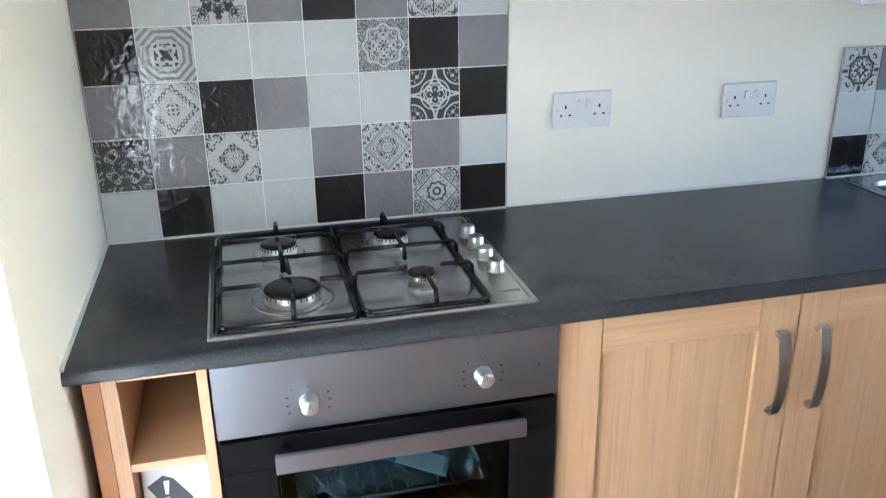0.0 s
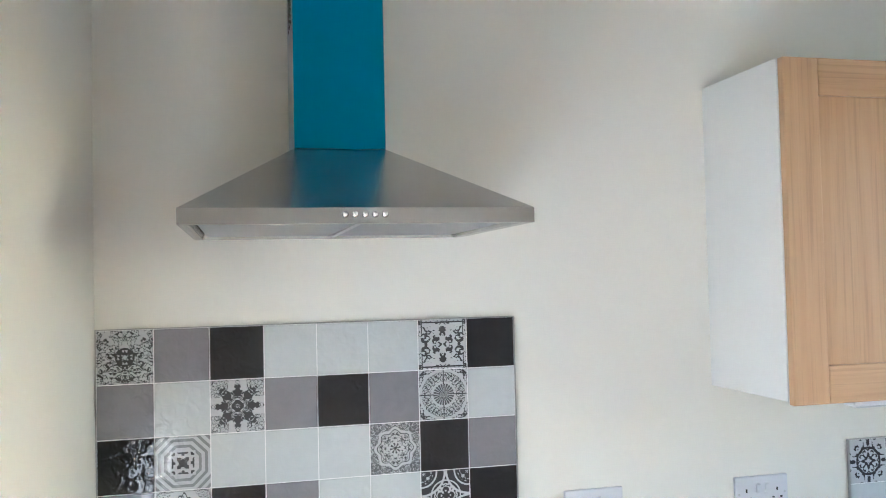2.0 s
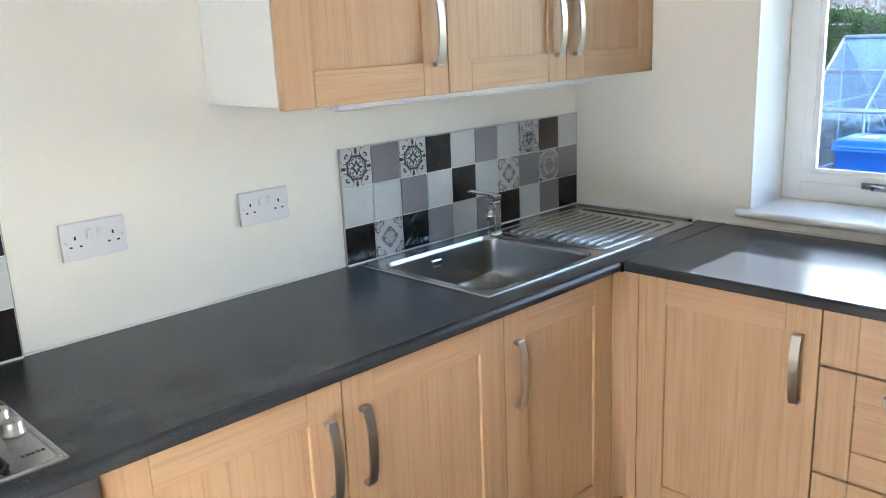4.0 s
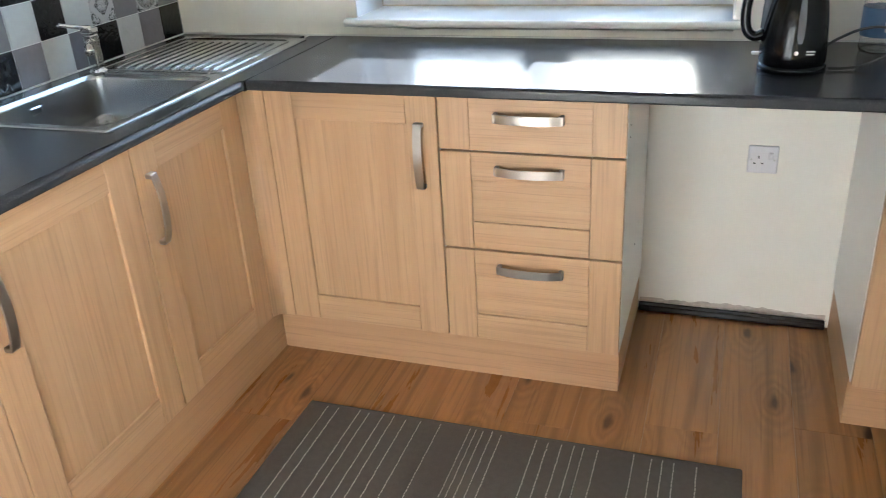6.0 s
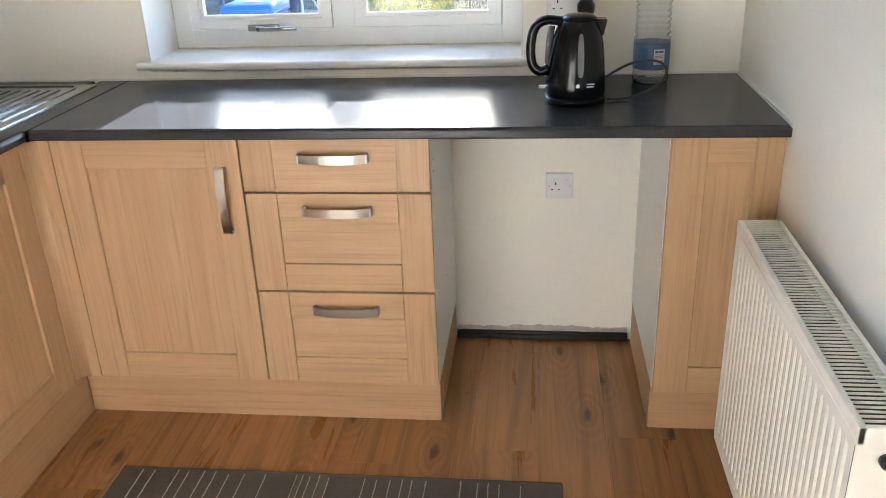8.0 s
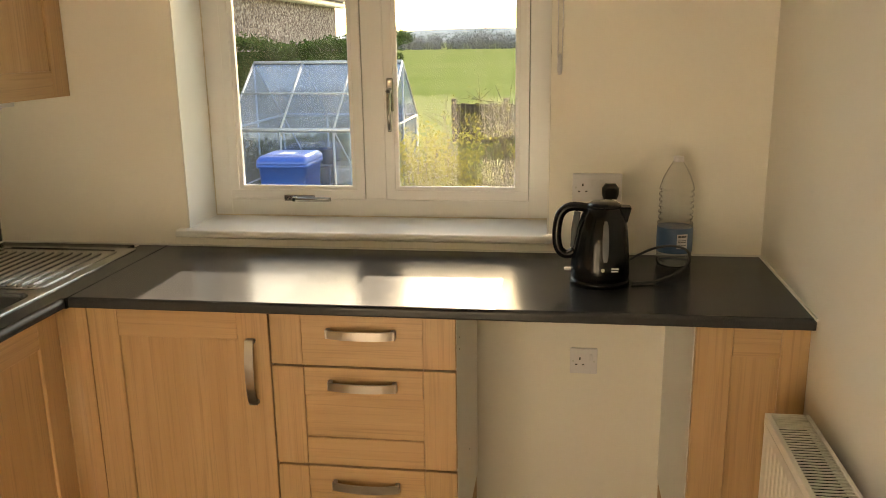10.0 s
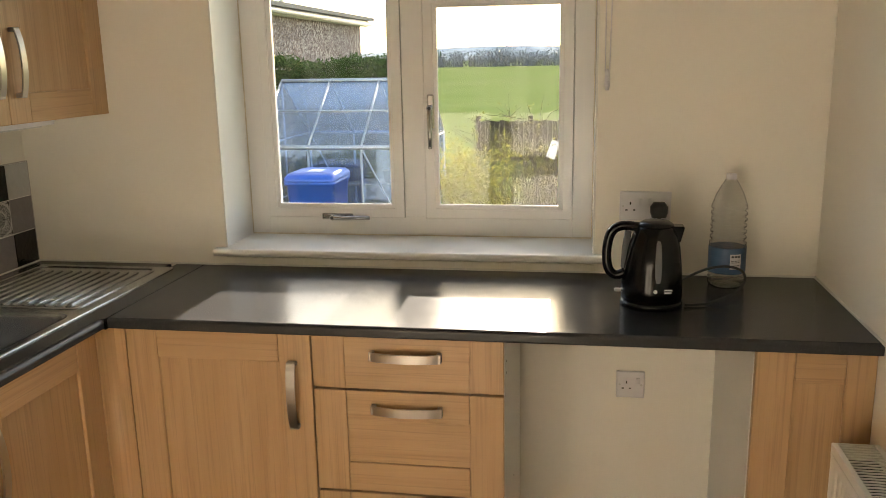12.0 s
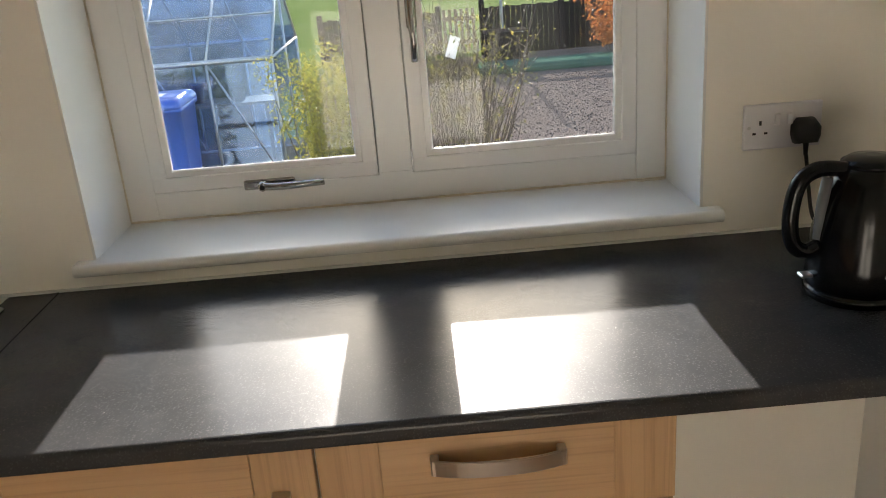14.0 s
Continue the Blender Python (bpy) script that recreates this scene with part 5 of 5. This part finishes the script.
for z, h in ((0.094, 0.006), (0.084, 0.002), (0.079, 0.002), (0.070, 0.002)):
    for a0 in (184, 194, 203):
        a, b = radians(a0), radians(a0 + 8)
        r = 0.0496
        plate([(r * math.cos(a), r * math.sin(a), z), (r * math.cos(b), r * math.sin(b), z), (r * math.cos(b), r * math.sin(b), z + h), (r * math.cos(a), r * math.sin(a), z + h)], None, txt)
part("label_print", txt, M_INK, bot)
part("cap", lathe([(0.0138, 0.314), (0.0142, 0.316), (0.0142, 0.328), (0.0130, 0.330)], 24), M_SOCKET, bot, "white screw cap")
part("water", lathe([(0.030, 0.006), (0.044, 0.004), (0.046, 0.012), (0.046, 0.026)], 30), clear("clear_water", (0.95, 0.97, 0.98), 0.0, ior=1.33), bot)


# ---- outside ----
G = -0.55
def meadow():
    """Short spring grass: broad worn patches, tussocks and blades."""
    k = Nodes("spring_grass")
    v = k.mapped((1, 1, 1), False)
    tuft = k.noise(v, 1.5, 4, 0.7)
    broad = k.noise(k.mapped((0.35, 1, 1), False), 0.045, 4, 0.6)
    col = k.mix(k.ramp(tuft, (0.36, 0.0), (0.64, 1.0)), (0.060, 0.092, 0.028), (0.145, 0.172, 0.066))
    col = k.mix(k.ramp(broad, (0.40, 0.0), (0.68, 0.55)), col, (0.160, 0.162, 0.082))
    drift = k.noise(k.mapped((1, 0.25, 1), False), 0.16, 5, 0.65)
    col = k.mix(k.ramp(drift, (0.42, 0.0), (0.60, 0.55)), col, (0.075, 0.105, 0.030))
    k.set(col, 0.9, 0.0, 0.0)
    k.bump(tuft, 0.35, 0.05)
    return k.m
M_GRASS = meadow()
M_SOIL = plain("dug_soil", (0.135, 0.108, 0.095), 0.95, var=0.45, scale=9, bump=1.0, fine=40, dist=0.02, spec=0.0)
M_PAVE = plain("garden_path", (0.085, 0.082, 0.066), 0.9, var=0.3, scale=6, bump=0.6, fine=60, dist=0.006, spec=0.0)
def pebbledash():
    """Render thrown with small mixed stones."""
    k = Nodes("pebbledash_render")
    v = k.mapped((1, 1, 1), False)
    cell = k.n("TexVoronoi", Scale=26.0)
    k.put(cell.inputs["Vector"], v)
    tone = k.n("SeparateXYZ", Vector=cell.outputs["Color"]).outputs[0]
    col = k.ramp(tone, (0.1, (0.13, 0.095, 0.095)), (0.55, (0.27, 0.205, 0.20)), (0.9, (0.46, 0.39, 0.38)))
    k.set(k.mix(k.ramp(k.noise(v, 0.8, 4), (0.4, 0.0), (0.7, 0.35)), col, (0.16, 0.13, 0.125)), 0.95, 0.0, 0.0)
    k.bump(cell.outputs["Distance"], 0.9, 0.012)
    return k.m
M_PEBBLE = pebbledash()
M_ROOF = plain("weathered_felt_roof", (0.16, 0.15, 0.145), 0.9, var=0.3)
M_GUTTER = plain("grey_gutter", (0.42, 0.40, 0.385), 0.5, var=0.2)
M_BLUEBIN = plain("blue_bin_plastic", (0.004, 0.075, 0.40), 0.35, var=0.12, scale=8)
M_TYRE = plain("bin_wheel_rubber", (0.02, 0.02, 0.02), 0.7)
M_GHGLASS = clear("greenhouse_glass", (0.42, 0.58, 0.82), 0.10, 0.085, 3.0, 0.85, (0.42, 0.60, 0.92))
M_GHFRAME = plain("weathered_aluminium", (0.42, 0.43, 0.45), 0.5, 0.7, 0.2, 12.0, 0.0)
M_FENCE = plain("dark_stained_fence", (0.022, 0.018, 0.018), 0.9, var=0.4, scale=12, spec=0.0)
M_PALE = plain("weathered_paling", (0.21, 0.155, 0.10), 0.9, var=0.3)
M_TWIG = plain("brown_twigs", (0.085, 0.062, 0.055), 0.85, var=0.3)
M_NET = plain("green_netting", (0.055, 0.105, 0.080), 0.9, var=0.4, scale=20, spec=0.0)
def leafy(name, a, b, thin=0.3):
    k = Nodes(name)
    geo = k.t.nodes.new("ShaderNodeNewGeometry")
    k.set(k.mix(geo.outputs["Random Per Island"], a, b), 0.85, spec=0.0)
    k.put(k.b.inputs["Transmission Weight"], 0.0)
    tr = k.n("BsdfTranslucent")
    k.put(tr.inputs["Color"], k.mix(geo.outputs["Random Per Island"], a, b))
    mixn = k.t.nodes.new("ShaderNodeMixShader")
    mixn.inputs[0].default_value = thin
    k.put(mixn.inputs[1], k.b.outputs[0])
    k.put(mixn.inputs[2], tr.outputs[0])
    k.t.links.new(mixn.outputs[0], k.out.inputs["Surface"])
    return k.m
M_HEDGE = leafy("hedge_leaves", (0.032, 0.062, 0.014), (0.070, 0.105, 0.028), 0.04)
M_YELLOW = leafy("yellow_green_leaves", (0.14, 0.155, 0.042), (0.38, 0.325, 0.07), 0.42)
M_ORANGE = leafy("orange_leaves", (0.34, 0.10, 0.03), (0.45, 0.19, 0.06))
M_FARTREE = leafy("winter_woodland", (0.15, 0.145, 0.145), (0.25, 0.24, 0.235), 0.0)


def height(x):
    return G if x < 19 else G - (x - 19) * 0.0055


bm = bmesh.new()
xs = [XE + 0.29, 6, 9, 12, 15, 19, 25, 35, 60, 100, 160, 240, 340, 460, 700, 1500, 4000]
ys = [-4000, -1500, -500, -200, -80, -30, -12, -6, -3, 0, 3, 6, 12, 30, 80, 200, 500, 1500, 4000]
gv = [[bm.verts.new((x, y, height(min(x, 500)))) for y in ys] for x in xs]
for a, b in zip(gv, gv[1:]):
    for i in range(len(ys) - 1):
        bm.faces.new((a[i], b[i], b[i + 1], a[i + 1]))
back = [bm.verts.new((-4000, y, G)) for y in ys]
for i in range(len(ys) - 1):
    bm.faces.new((back[i], gv[0][i], gv[0][i + 1], back[i + 1]))
bmesh.ops.recalc_face_normals(bm, faces=bm.faces)
single("ground", bm, M_GRASS, "green grass field reaching to the distant trees", "ground", "structure")
single("pavement", box(3.24, 11.2, -1.0, 3.3, G + 0.002, G + 0.02), M_PAVE, "grey garden path outside the window", "path", "structure")

# soil bed with clods
random.seed(21)
bm = bmesh.new()
box(6.2, 17.2, -7.0, -1.003, G + 0.003, G + 0.03, 0, bm)
single("soil_bed", bm, M_SOIL, "bare brown dug soil bed in the garden", "soil", "structure")
verts, faces = [], []
for i in range(20000):
    x, y = random.uniform(6.3, 17.0), random.uniform(-6.9, -1.1)
    r = random.uniform(0.008, 0.022)
    n0 = len(verts)
    for dx, dy, dz in ((1, 0, 0), (0, 1, 0), (-1, 0, 0), (0, -1, 0), (0, 0, 1)):
        verts.append((x + dx * r * random.uniform(0.6, 1.3), y + dy * r * random.uniform(0.6, 1.3), G + 0.026 + dz * r * random.uniform(0.5, 1.1)))
    faces += [(n0, n0 + 1, n0 + 4), (n0 + 1, n0 + 2, n0 + 4), (n0 + 2, n0 + 3, n0 + 4), (n0 + 3, n0, n0 + 4)]
me = bpy.data.meshes.new("soil_clods")
me.from_pydata(verts, [], faces)
me.materials.append(M_SOIL)
tagged(new("soil_clods", me), "loose brown clods on the soil bed", "soil", kind="stuff")


def leaves(name, spots, size, material, flat=False):
    """Many small leaf quads round the given (x, y, z) spots."""
    v, f = [], []
    for x, y, z in spots:
        a = Vector((random.gauss(0, 1), random.gauss(0, 1), random.gauss(0, 1))).normalized()
        b = a.orthogonal().normalized()
        s = size * random.uniform(0.6, 1.4)
        c = Vector((x, y, z))
        n0 = len(v)
        v += [tuple(c - a * s), tuple(c + b * s * 0.5), tuple(c + a * s), tuple(c - b * s * 0.5)]
        f.append((n0, n0 + 1, n0 + 2, n0 + 3))
    me = bpy.data.meshes.new(name)
    me.from_pydata(v, [], f)
    me.materials.append(material)
    return me


# hedge
hedge = thing("hedge", (12.6, 2.6, G), "clipped dark green hedge behind the greenhouse", "hedge")
core = box(-0.45, 0.45, -2.15, 2.3, 0.0, 1.98, 0.15)
part("crown_core", core, M_HEDGE, hedge)
spots = []
for i in range(16000):
    y = random.uniform(-2.3, 2.4)
    top = 2.08 + 0.05 * math.sin(y * 2.1) + 0.03 * math.sin(y * 5.3 + 1)
    if random.random() < 0.6:
        spots.append((-0.5 + random.gauss(0, 0.05), y, random.uniform(0.3, top)))
    else:
        spots.append((random.uniform(-0.55, 0.5), y, top + random.gauss(0, 0.045)))
ob = new("foliage", leaves("foliage", spots, 0.032, M_HEDGE))
ob.parent = hedge
ob["kind"] = "stuff"

# greenhouse
gh = thing("greenhouse", (9.85, 0.76, G), "small aluminium-framed greenhouse with hazy glass", "greenhouse")
EX, RX_, EZ, RZ_, GY0, GY1 = -0.92, 0.92, 1.21, 1.88, -0.87, 0.87
def bar(a, b, r=0.014, name="bar"):
    part(name, tube([a, b], r, 4), M_GHFRAME, gh)
for y in (GY0, -0.29, 0.29, GY1):
    bar((EX, y, 0.0), (EX, y, EZ), name="post")
    bar((RX_, y, 0.0), (RX_, y, EZ), name="post")
    bar((EX, y, EZ), (0, y, RZ_), name="rafter")
    bar((RX_, y, EZ), (0, y, RZ_), name="rafter")
for x, z in ((EX, EZ), (RX_, EZ), (0, RZ_), (EX, 0.02), (RX_, 0.02)):
    bar((x, GY0, z), (x, GY1, z), 0.024, "rail")
bar((EX / 2, GY0, (EZ + RZ_) / 2 + 0.02), (EX / 2, GY1, (EZ + RZ_) / 2 + 0.02), 0.01, "rail")
for y0, y1 in ((GY0, -0.29), (0.29, GY1)):
    bar((RX_, y0, 0.05), (RX_, y1, EZ), 0.010, "brace")
bar((EX, GY0, 0.05), (EX, -0.29, EZ), 0.010, "brace")
for y in (GY0, GY1):
    bar((EX, y, EZ), (RX_, y, EZ), 0.014, "rail")
    bar((0, y, 0.0), (0, y, RZ_), 0.012, "post")
    bar((EX, y, 0.55), (RX_, y, 0.55), 0.010, "rail")
def pane4(pts):
    o = part("pane", plate(pts), M_GHGLASS, gh)
    o.visible_shadow = False
for y0, y1 in ((GY0, -0.29), (-0.29, 0.29), (0.29, GY1)):
    for x in (EX, RX_):
        pane4([(x, y0, 0.03), (x, y1, 0.03), (x, y1, EZ), (x, y0, EZ)])
        pane4([(x, y0, EZ), (x, y1, EZ), (0, y1, RZ_), (0, y0, RZ_)])
for y in (GY0, GY1):
    pane4([(EX, y, 0.03), (RX_, y, 0.03), (RX_, y, EZ), (EX, y, EZ)])
    part("pane", plate([(EX, y, EZ), (RX_, y, EZ), (0, y, RZ_)]), M_GHGLASS, gh)
bench = thing("potting_bench", (10.35, 0.9, G), "grey wooden bench with pots inside the greenhouse", "bench")
part("top", box(-0.22, 0.22, -0.8, 0.8, 0.62, 0.65), M_PALE, bench)
for y in (-0.7, 0.7):
    for x in (-0.18, 0.18):
        part("leg", box(x - 0.02, x + 0.02, y - 0.02, y + 0.02, 0.0, 0.62), M_PALE, bench)
for i, (x, y, s) in enumerate(((10.3, 0.5, 1.0), (10.35, 0.95, 1.3), (10.4, 1.35, 0.9))):
    single("plant_pot", lathe([(0.05 * s, 0.0), (0.07 * s, 0.13 * s), (0.078 * s, 0.13 * s), (0.078 * s, 0.15 * s), (0.06 * s, 0.15 * s)], 16, None, (x, y, G + 0.651)), M_TYRE, "dark plastic plant pot on the bench", "plant pot", group="pots")

# wheelie bin
wb = thing("wheelie_bin", pose(8.55, 0.83, G + 0.02, 0, 0, 0), "blue plastic wheelie bin with closed lid", "wheelie bin")
bm = bmesh.new()
skin([rounded(-0.24, 0.24, -0.23, 0.23, 0.04, 0.04), rounded(-0.27, 0.27, -0.26, 0.26, 0.05, 0.45), rounded(-0.30, 0.30, -0.28, 0.28, 0.05, 0.93), rounded(-0.33, 0.33, -0.30, 0.30, 0.05, 0.935), rounded(-0.33, 0.33, -0.30, 0.30, 0.05, 0.975)], bm)
wb.scale = (0.93, 0.88, 0.95)
part("body", bm, M_BLUEBIN, wb)
bm = bmesh.new()
skin([rounded(-0.35, 0.35, -0.295, 0.295, 0.06, 0.978), rounded(-0.35, 0.35, -0.295, 0.295, 0.06, 1.005), rounded(-0.30, 0.30, -0.27, 0.27, 0.06, 1.045), rounded(-0.24, 0.24, -0.22, 0.22, 0.05, 1.055)], bm)
lid = part("lid", bm, M_BLUEBIN, wb, "bright blue hinged lid")
part("lid_label", box(-0.12, 0.05, -0.08, 0.08, 1.055, 1.059), M_PALEPRINT, lid)
part("grab_bar", tube([(0.36, -0.24, 1.0), (0.40, -0.2, 1.01), (0.40, 0.2, 1.01), (0.36, 0.24, 1.0)], 0.016, 8), M_BLUEBIN, wb)
for y in (-0.25, 0.25):
    w = part("wheel", lathe([(0.09, -0.025), (0.10, -0.015), (0.10, 0.015), (0.09, 0.025)], 20), M_TYRE, wb)
    w.matrix_basis = pose(0.24, y, 0.10, 90, 0, 0)

# neighbouring outbuilding
house = thing("outbuilding", (14.0, 4.9, G), "pebbledashed single-storey outbuilding with a low grey roof", "outbuilding")
part("wall", box(-6.0, 6.2, -1.5, 1.5, 0.0, 2.92), M_PEBBLE, house, "pebbledash rendered wall")
part("fascia", box(-6.1, 6.4, -1.66, -1.56, 2.86, 3.00, 0.01), M_GUTTER, house)
part("gutter", tube([(-6.1, -1.70, 2.93), (6.5, -1.70, 2.93)], 0.055, 8), M_GUTTER, house, "weathered grey gutter")
rb = bmesh.new()
rv = [rb.verts.new(p) for p in ((-6.2, -1.78, 2.99), (6.5, -1.78, 2.99), (6.5, 1.8, 3.35), (-6.2, 1.8, 3.35), (-6.2, -1.78, 3.07), (6.5, -1.78, 3.07), (6.5, 1.8, 3.43), (-6.2, 1.8, 3.43))]
for q in ((0, 1, 2, 3), (7, 6, 5, 4), (0, 4, 5, 1), (1, 5, 6, 2), (2, 6, 7, 3), (3, 7, 4, 0)):
    rb.faces.new([rv[i] for i in q])
roof = part("roof", rb, M_ROOF, house, "low felted roof")
part("ridge_vent", lathe([(0.03, 3.10), (0.05, 3.20), (0.01, 3.30)], 8, None, (1.2, -1.4, 0)), M_GUTTER, roof)
for i in range(13):
    part("cladding_joint", box(-5.7 + i * 0.9, -5.685 + i * 0.9, -1.503, -1.4995, 0.0, 2.86), M_PEBBLE, house)

# fence, gate and rail at the end of the garden
FX = 18.0
fence = thing("garden_fence", (FX, 0.0, height(FX)), "dark stained timber fence at the edge of the field", "fence")
for i in range(22):
    y = -1.90 + 0.10 * i + 0.05
    part("board", box(-0.012, 0.012, y - 0.047, y + 0.047, 0.0, 0.80 + 0.012 * ((i * 7) % 3)), M_FENCE, fence)
for y in (-1.93, -0.75, 0.34):
    part("post", box(-0.05, 0.05, y - 0.05, y + 0.05, 0.0, 0.92, 0.01), M_FENCE, fence)
fence2 = thing("garden_fence", (FX - 0.6, -4.8, height(FX)), "dark stained timber fence with a rail above it", "fence")
for i in range(40):
    y = 2.0 - 0.10 * i
    part("board", box(-0.012, 0.012, y - 0.047, y + 0.047, 0.0, 0.86 + 0.01 * ((i * 5) % 3)), M_FENCE, fence2)
for y in (2.08, 0.6, -1.0):
    part("post", box(-0.05, 0.05, y - 0.05, y + 0.05, 0.0, 1.22, 0.01), M_FENCE, fence2)
part("rail", box(-0.03, 0.03, -2.0, 2.0, 1.14, 1.20), M_FENCE, fence2)
part("pole", tube([(-0.3, 1.75, 0.0), (-0.3, 1.75, 2.1)], 0.03, 8), M_GUTTER, fence2, "pale metal pole")
gate = thing("picket_gate", (FX, -2.32, height(FX)), "weathered wooden picket gate between fence posts", "gate")
for i in range(6):
    y = -0.28 + 0.112 * i
    part("picket", box(-0.010, 0.010, y - 0.03, y + 0.03, 0.06, 0.84), M_PALE, gate)
for z in (0.18, 0.62):
    part("rail", box(0.011, 0.036, -0.33, 0.33, z, z + 0.08), M_PALE, gate)
single("netting", box(14.7, 15.4, -5.5, -2.4, G, G + 0.16, 0.06), M_NET, "low heap of green garden netting", "netting")
box3 = thing("compost_box", (15.9, -2.95, G), "dark wooden box beside the gate", "box")
part("side", box(-0.3, 0.3, -0.35, 0.35, 0.0, 0.55, 0.02), M_FENCE, box3)
part("lid", box(-0.33, 0.33, -0.38, 0.38, 0.551, 0.59, 0.01), M_FENCE, box3)


def twiggy(name, at, h, spread, n, label, seed, leaf=None, leaf_n=0, leaf_size=0.02):
    """Shrub of many thin forking stems, with small leaves where it has any."""
    random.seed(seed)
    sh = thing(name, at, label, "shrub")
    bm = bmesh.new()
    tips = []
    for i in range(n):
        a = random.uniform(0, 2 * math.pi)
        lean = random.uniform(0.1, 1.0) * spread
        top = Vector((math.cos(a) * lean, math.sin(a) * lean, h * random.uniform(0.6, 1.05)))
        p0 = Vector((math.cos(a) * 0.06, math.sin(a) * 0.06, 0))
        mid = p0.lerp(top, 0.5) + Vector((random.gauss(0, 0.05), random.gauss(0, 0.05), 0.06))
        pts = curve_points([p0, mid, top], 3)
        tube(pts, 0.006, 4, bm, 0.3)
        for k in range(4):
            b = pts[random.randrange(2, len(pts))]
            e = b + Vector((random.gauss(0, 0.12), random.gauss(0, 0.12), random.uniform(0.03, 0.22)))
            tube([b, e], 0.003, 3, bm, 0.4)
            tips += [b.lerp(e, random.random()) for _ in range(3)]
        tips += pts[2:]
    part("stems", bm, M_TWIG, sh)
    if leaf:
        spots = []
        for i in range(leaf_n):
            c = random.choice(tips)
            spots.append((c.x + random.gauss(0, 0.05), c.y + random.gauss(0, 0.05), max(0.05, c.z + random.gauss(0, 0.05))))
        ob = new("foliage", leaves("foliage", spots, leaf_size, leaf))
        ob.parent = sh
        ob["kind"] = "stuff"
    return sh


twiggy("bare_shrub", (7.15, -1.62, G), 1.60, 0.62, 120, "bare brown twiggy shrub with few buds", 31, M_YELLOW, 2600, 0.010)
twiggy("bare_shrub", (7.9, -1.15, G), 1.40, 0.58, 100, "bare brown twiggy shrub with few buds", 32, M_YELLOW, 2600, 0.011)
twiggy("yellow_shrub", (7.4, -0.76, G), 1.24, 0.48, 44, "yellow-green leafy shrub beside the path", 33, M_YELLOW, 15000, 0.014)
twiggy("orange_shrub", (15.2, -4.75, G), 1.35, 0.6, 26, "orange-leaved shrub near the fence", 34, M_ORANGE, 2200, 0.035)
tag = thing("plant_tag", pose(6.85, -1.60, 0.86, 24, 12, 20), "pale hanging card on the bare shrub", "tag")
part("card", box(-0.003, 0.003, -0.035, 0.035, -0.07, 0.07, 0.001), M_PAPER, tag)
part("string", tube([(0, 0, 0.07), (0.0, 0.01, 0.16)], 0.002, 4), M_TWIG, tag)

# far woodland: bare trees along the end of the field
random.seed(77)
bm = bmesh.new()
spots = []
v, f = [], []
for i in range(1100):
    y = random.uniform(-260, 300)
    x = random.uniform(400, 430)
    h = random.uniform(5.0, 8.5) * (1.0 + 0.25 * math.sin(y * 0.05) + 0.15 * math.sin(y * 0.21))
    z0 = height(410) - 0.2
    r = h * random.uniform(0.28, 0.42)
    n0 = len(v)
    v += [(x, y - 0.25, z0), (x, y + 0.25, z0), (x, y, z0 + h * 0.8)]
    f.append((n0, n0 + 1, n0 + 2))
    for k in range(60):
        d = Vector((random.gauss(0, 0.5), random.gauss(0, 0.5), random.gauss(0, 0.5)))
        c = Vector((x, y, z0 + h * 0.46)) + Vector((d.x * r, d.y * r, d.z * h * 0.52))
        s = random.uniform(0.25, 0.9)
        a = Vector((random.gauss(0, 1), random.gauss(0, 1), random.gauss(0, 1))).normalized() * s
        b = a.orthogonal().normalized() * s * 0.6
        n0 = len(v)
        v += [tuple(c - a), tuple(c + b), tuple(c + a)]
        f.append((n0, n0 + 1, n0 + 2))
me = bpy.data.meshes.new("far_woodland")
me.from_pydata(v, [], f)
me.materials.append(M_FARTREE)
tagged(new("far_woodland", me), "bare grey-brown woodland along the far field edge", "trees", kind="stuff")
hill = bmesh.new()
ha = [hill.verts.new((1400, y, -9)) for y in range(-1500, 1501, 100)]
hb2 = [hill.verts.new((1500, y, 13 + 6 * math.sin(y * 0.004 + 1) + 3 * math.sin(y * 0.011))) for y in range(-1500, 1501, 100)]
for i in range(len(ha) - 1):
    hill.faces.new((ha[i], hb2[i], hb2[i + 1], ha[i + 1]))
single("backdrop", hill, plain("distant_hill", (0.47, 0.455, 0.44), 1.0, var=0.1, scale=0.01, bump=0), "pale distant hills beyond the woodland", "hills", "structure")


# ---- floor of oak boards ----
floor = single("floor", box(0.0, XE, YS, 0.0, -0.10, -0.008), M_DARKSLOT, "mid-brown oak laminate floor with knots", "floor", "structure")
random.seed(11)
BW, BL = 0.192, 1.285
proto = {}
y, row = 0.0, 0
while y > YS + 0.001:
    y1 = max(y - BW, YS)
    x = -((row * 0.47) % 1.0) * BL
    while x < XE:
        a, b = max(x, 0.0), min(x + BL, XE)
        if b - a > 0.01:
            key = (round(b - a, 3), round(y - y1, 3))
            if key not in proto:
                me = bpy.data.meshes.new("floor_board")
                bm = box(-(b - a) / 2 + 0.0003, (b - a) / 2 - 0.0003, -(y - y1) / 2 + 0.0003, (y - y1) / 2 - 0.0002, -0.008, 0.0)
                bmesh.ops.bevel(bm, geom=[e for e in bm.edges if all(v.co.z > -0.004 for v in e.verts)], offset=0.0003, segments=1, affect="EDGES")
                bm.to_mesh(me)
                bm.free()
                me.materials.append(M_FLOOR)
                proto[key] = me
            shared("floor_board", proto[key], floor, ((a + b) / 2, (y + y1) / 2, 0.0))
        x += BL
    y, row = y1, row + 1
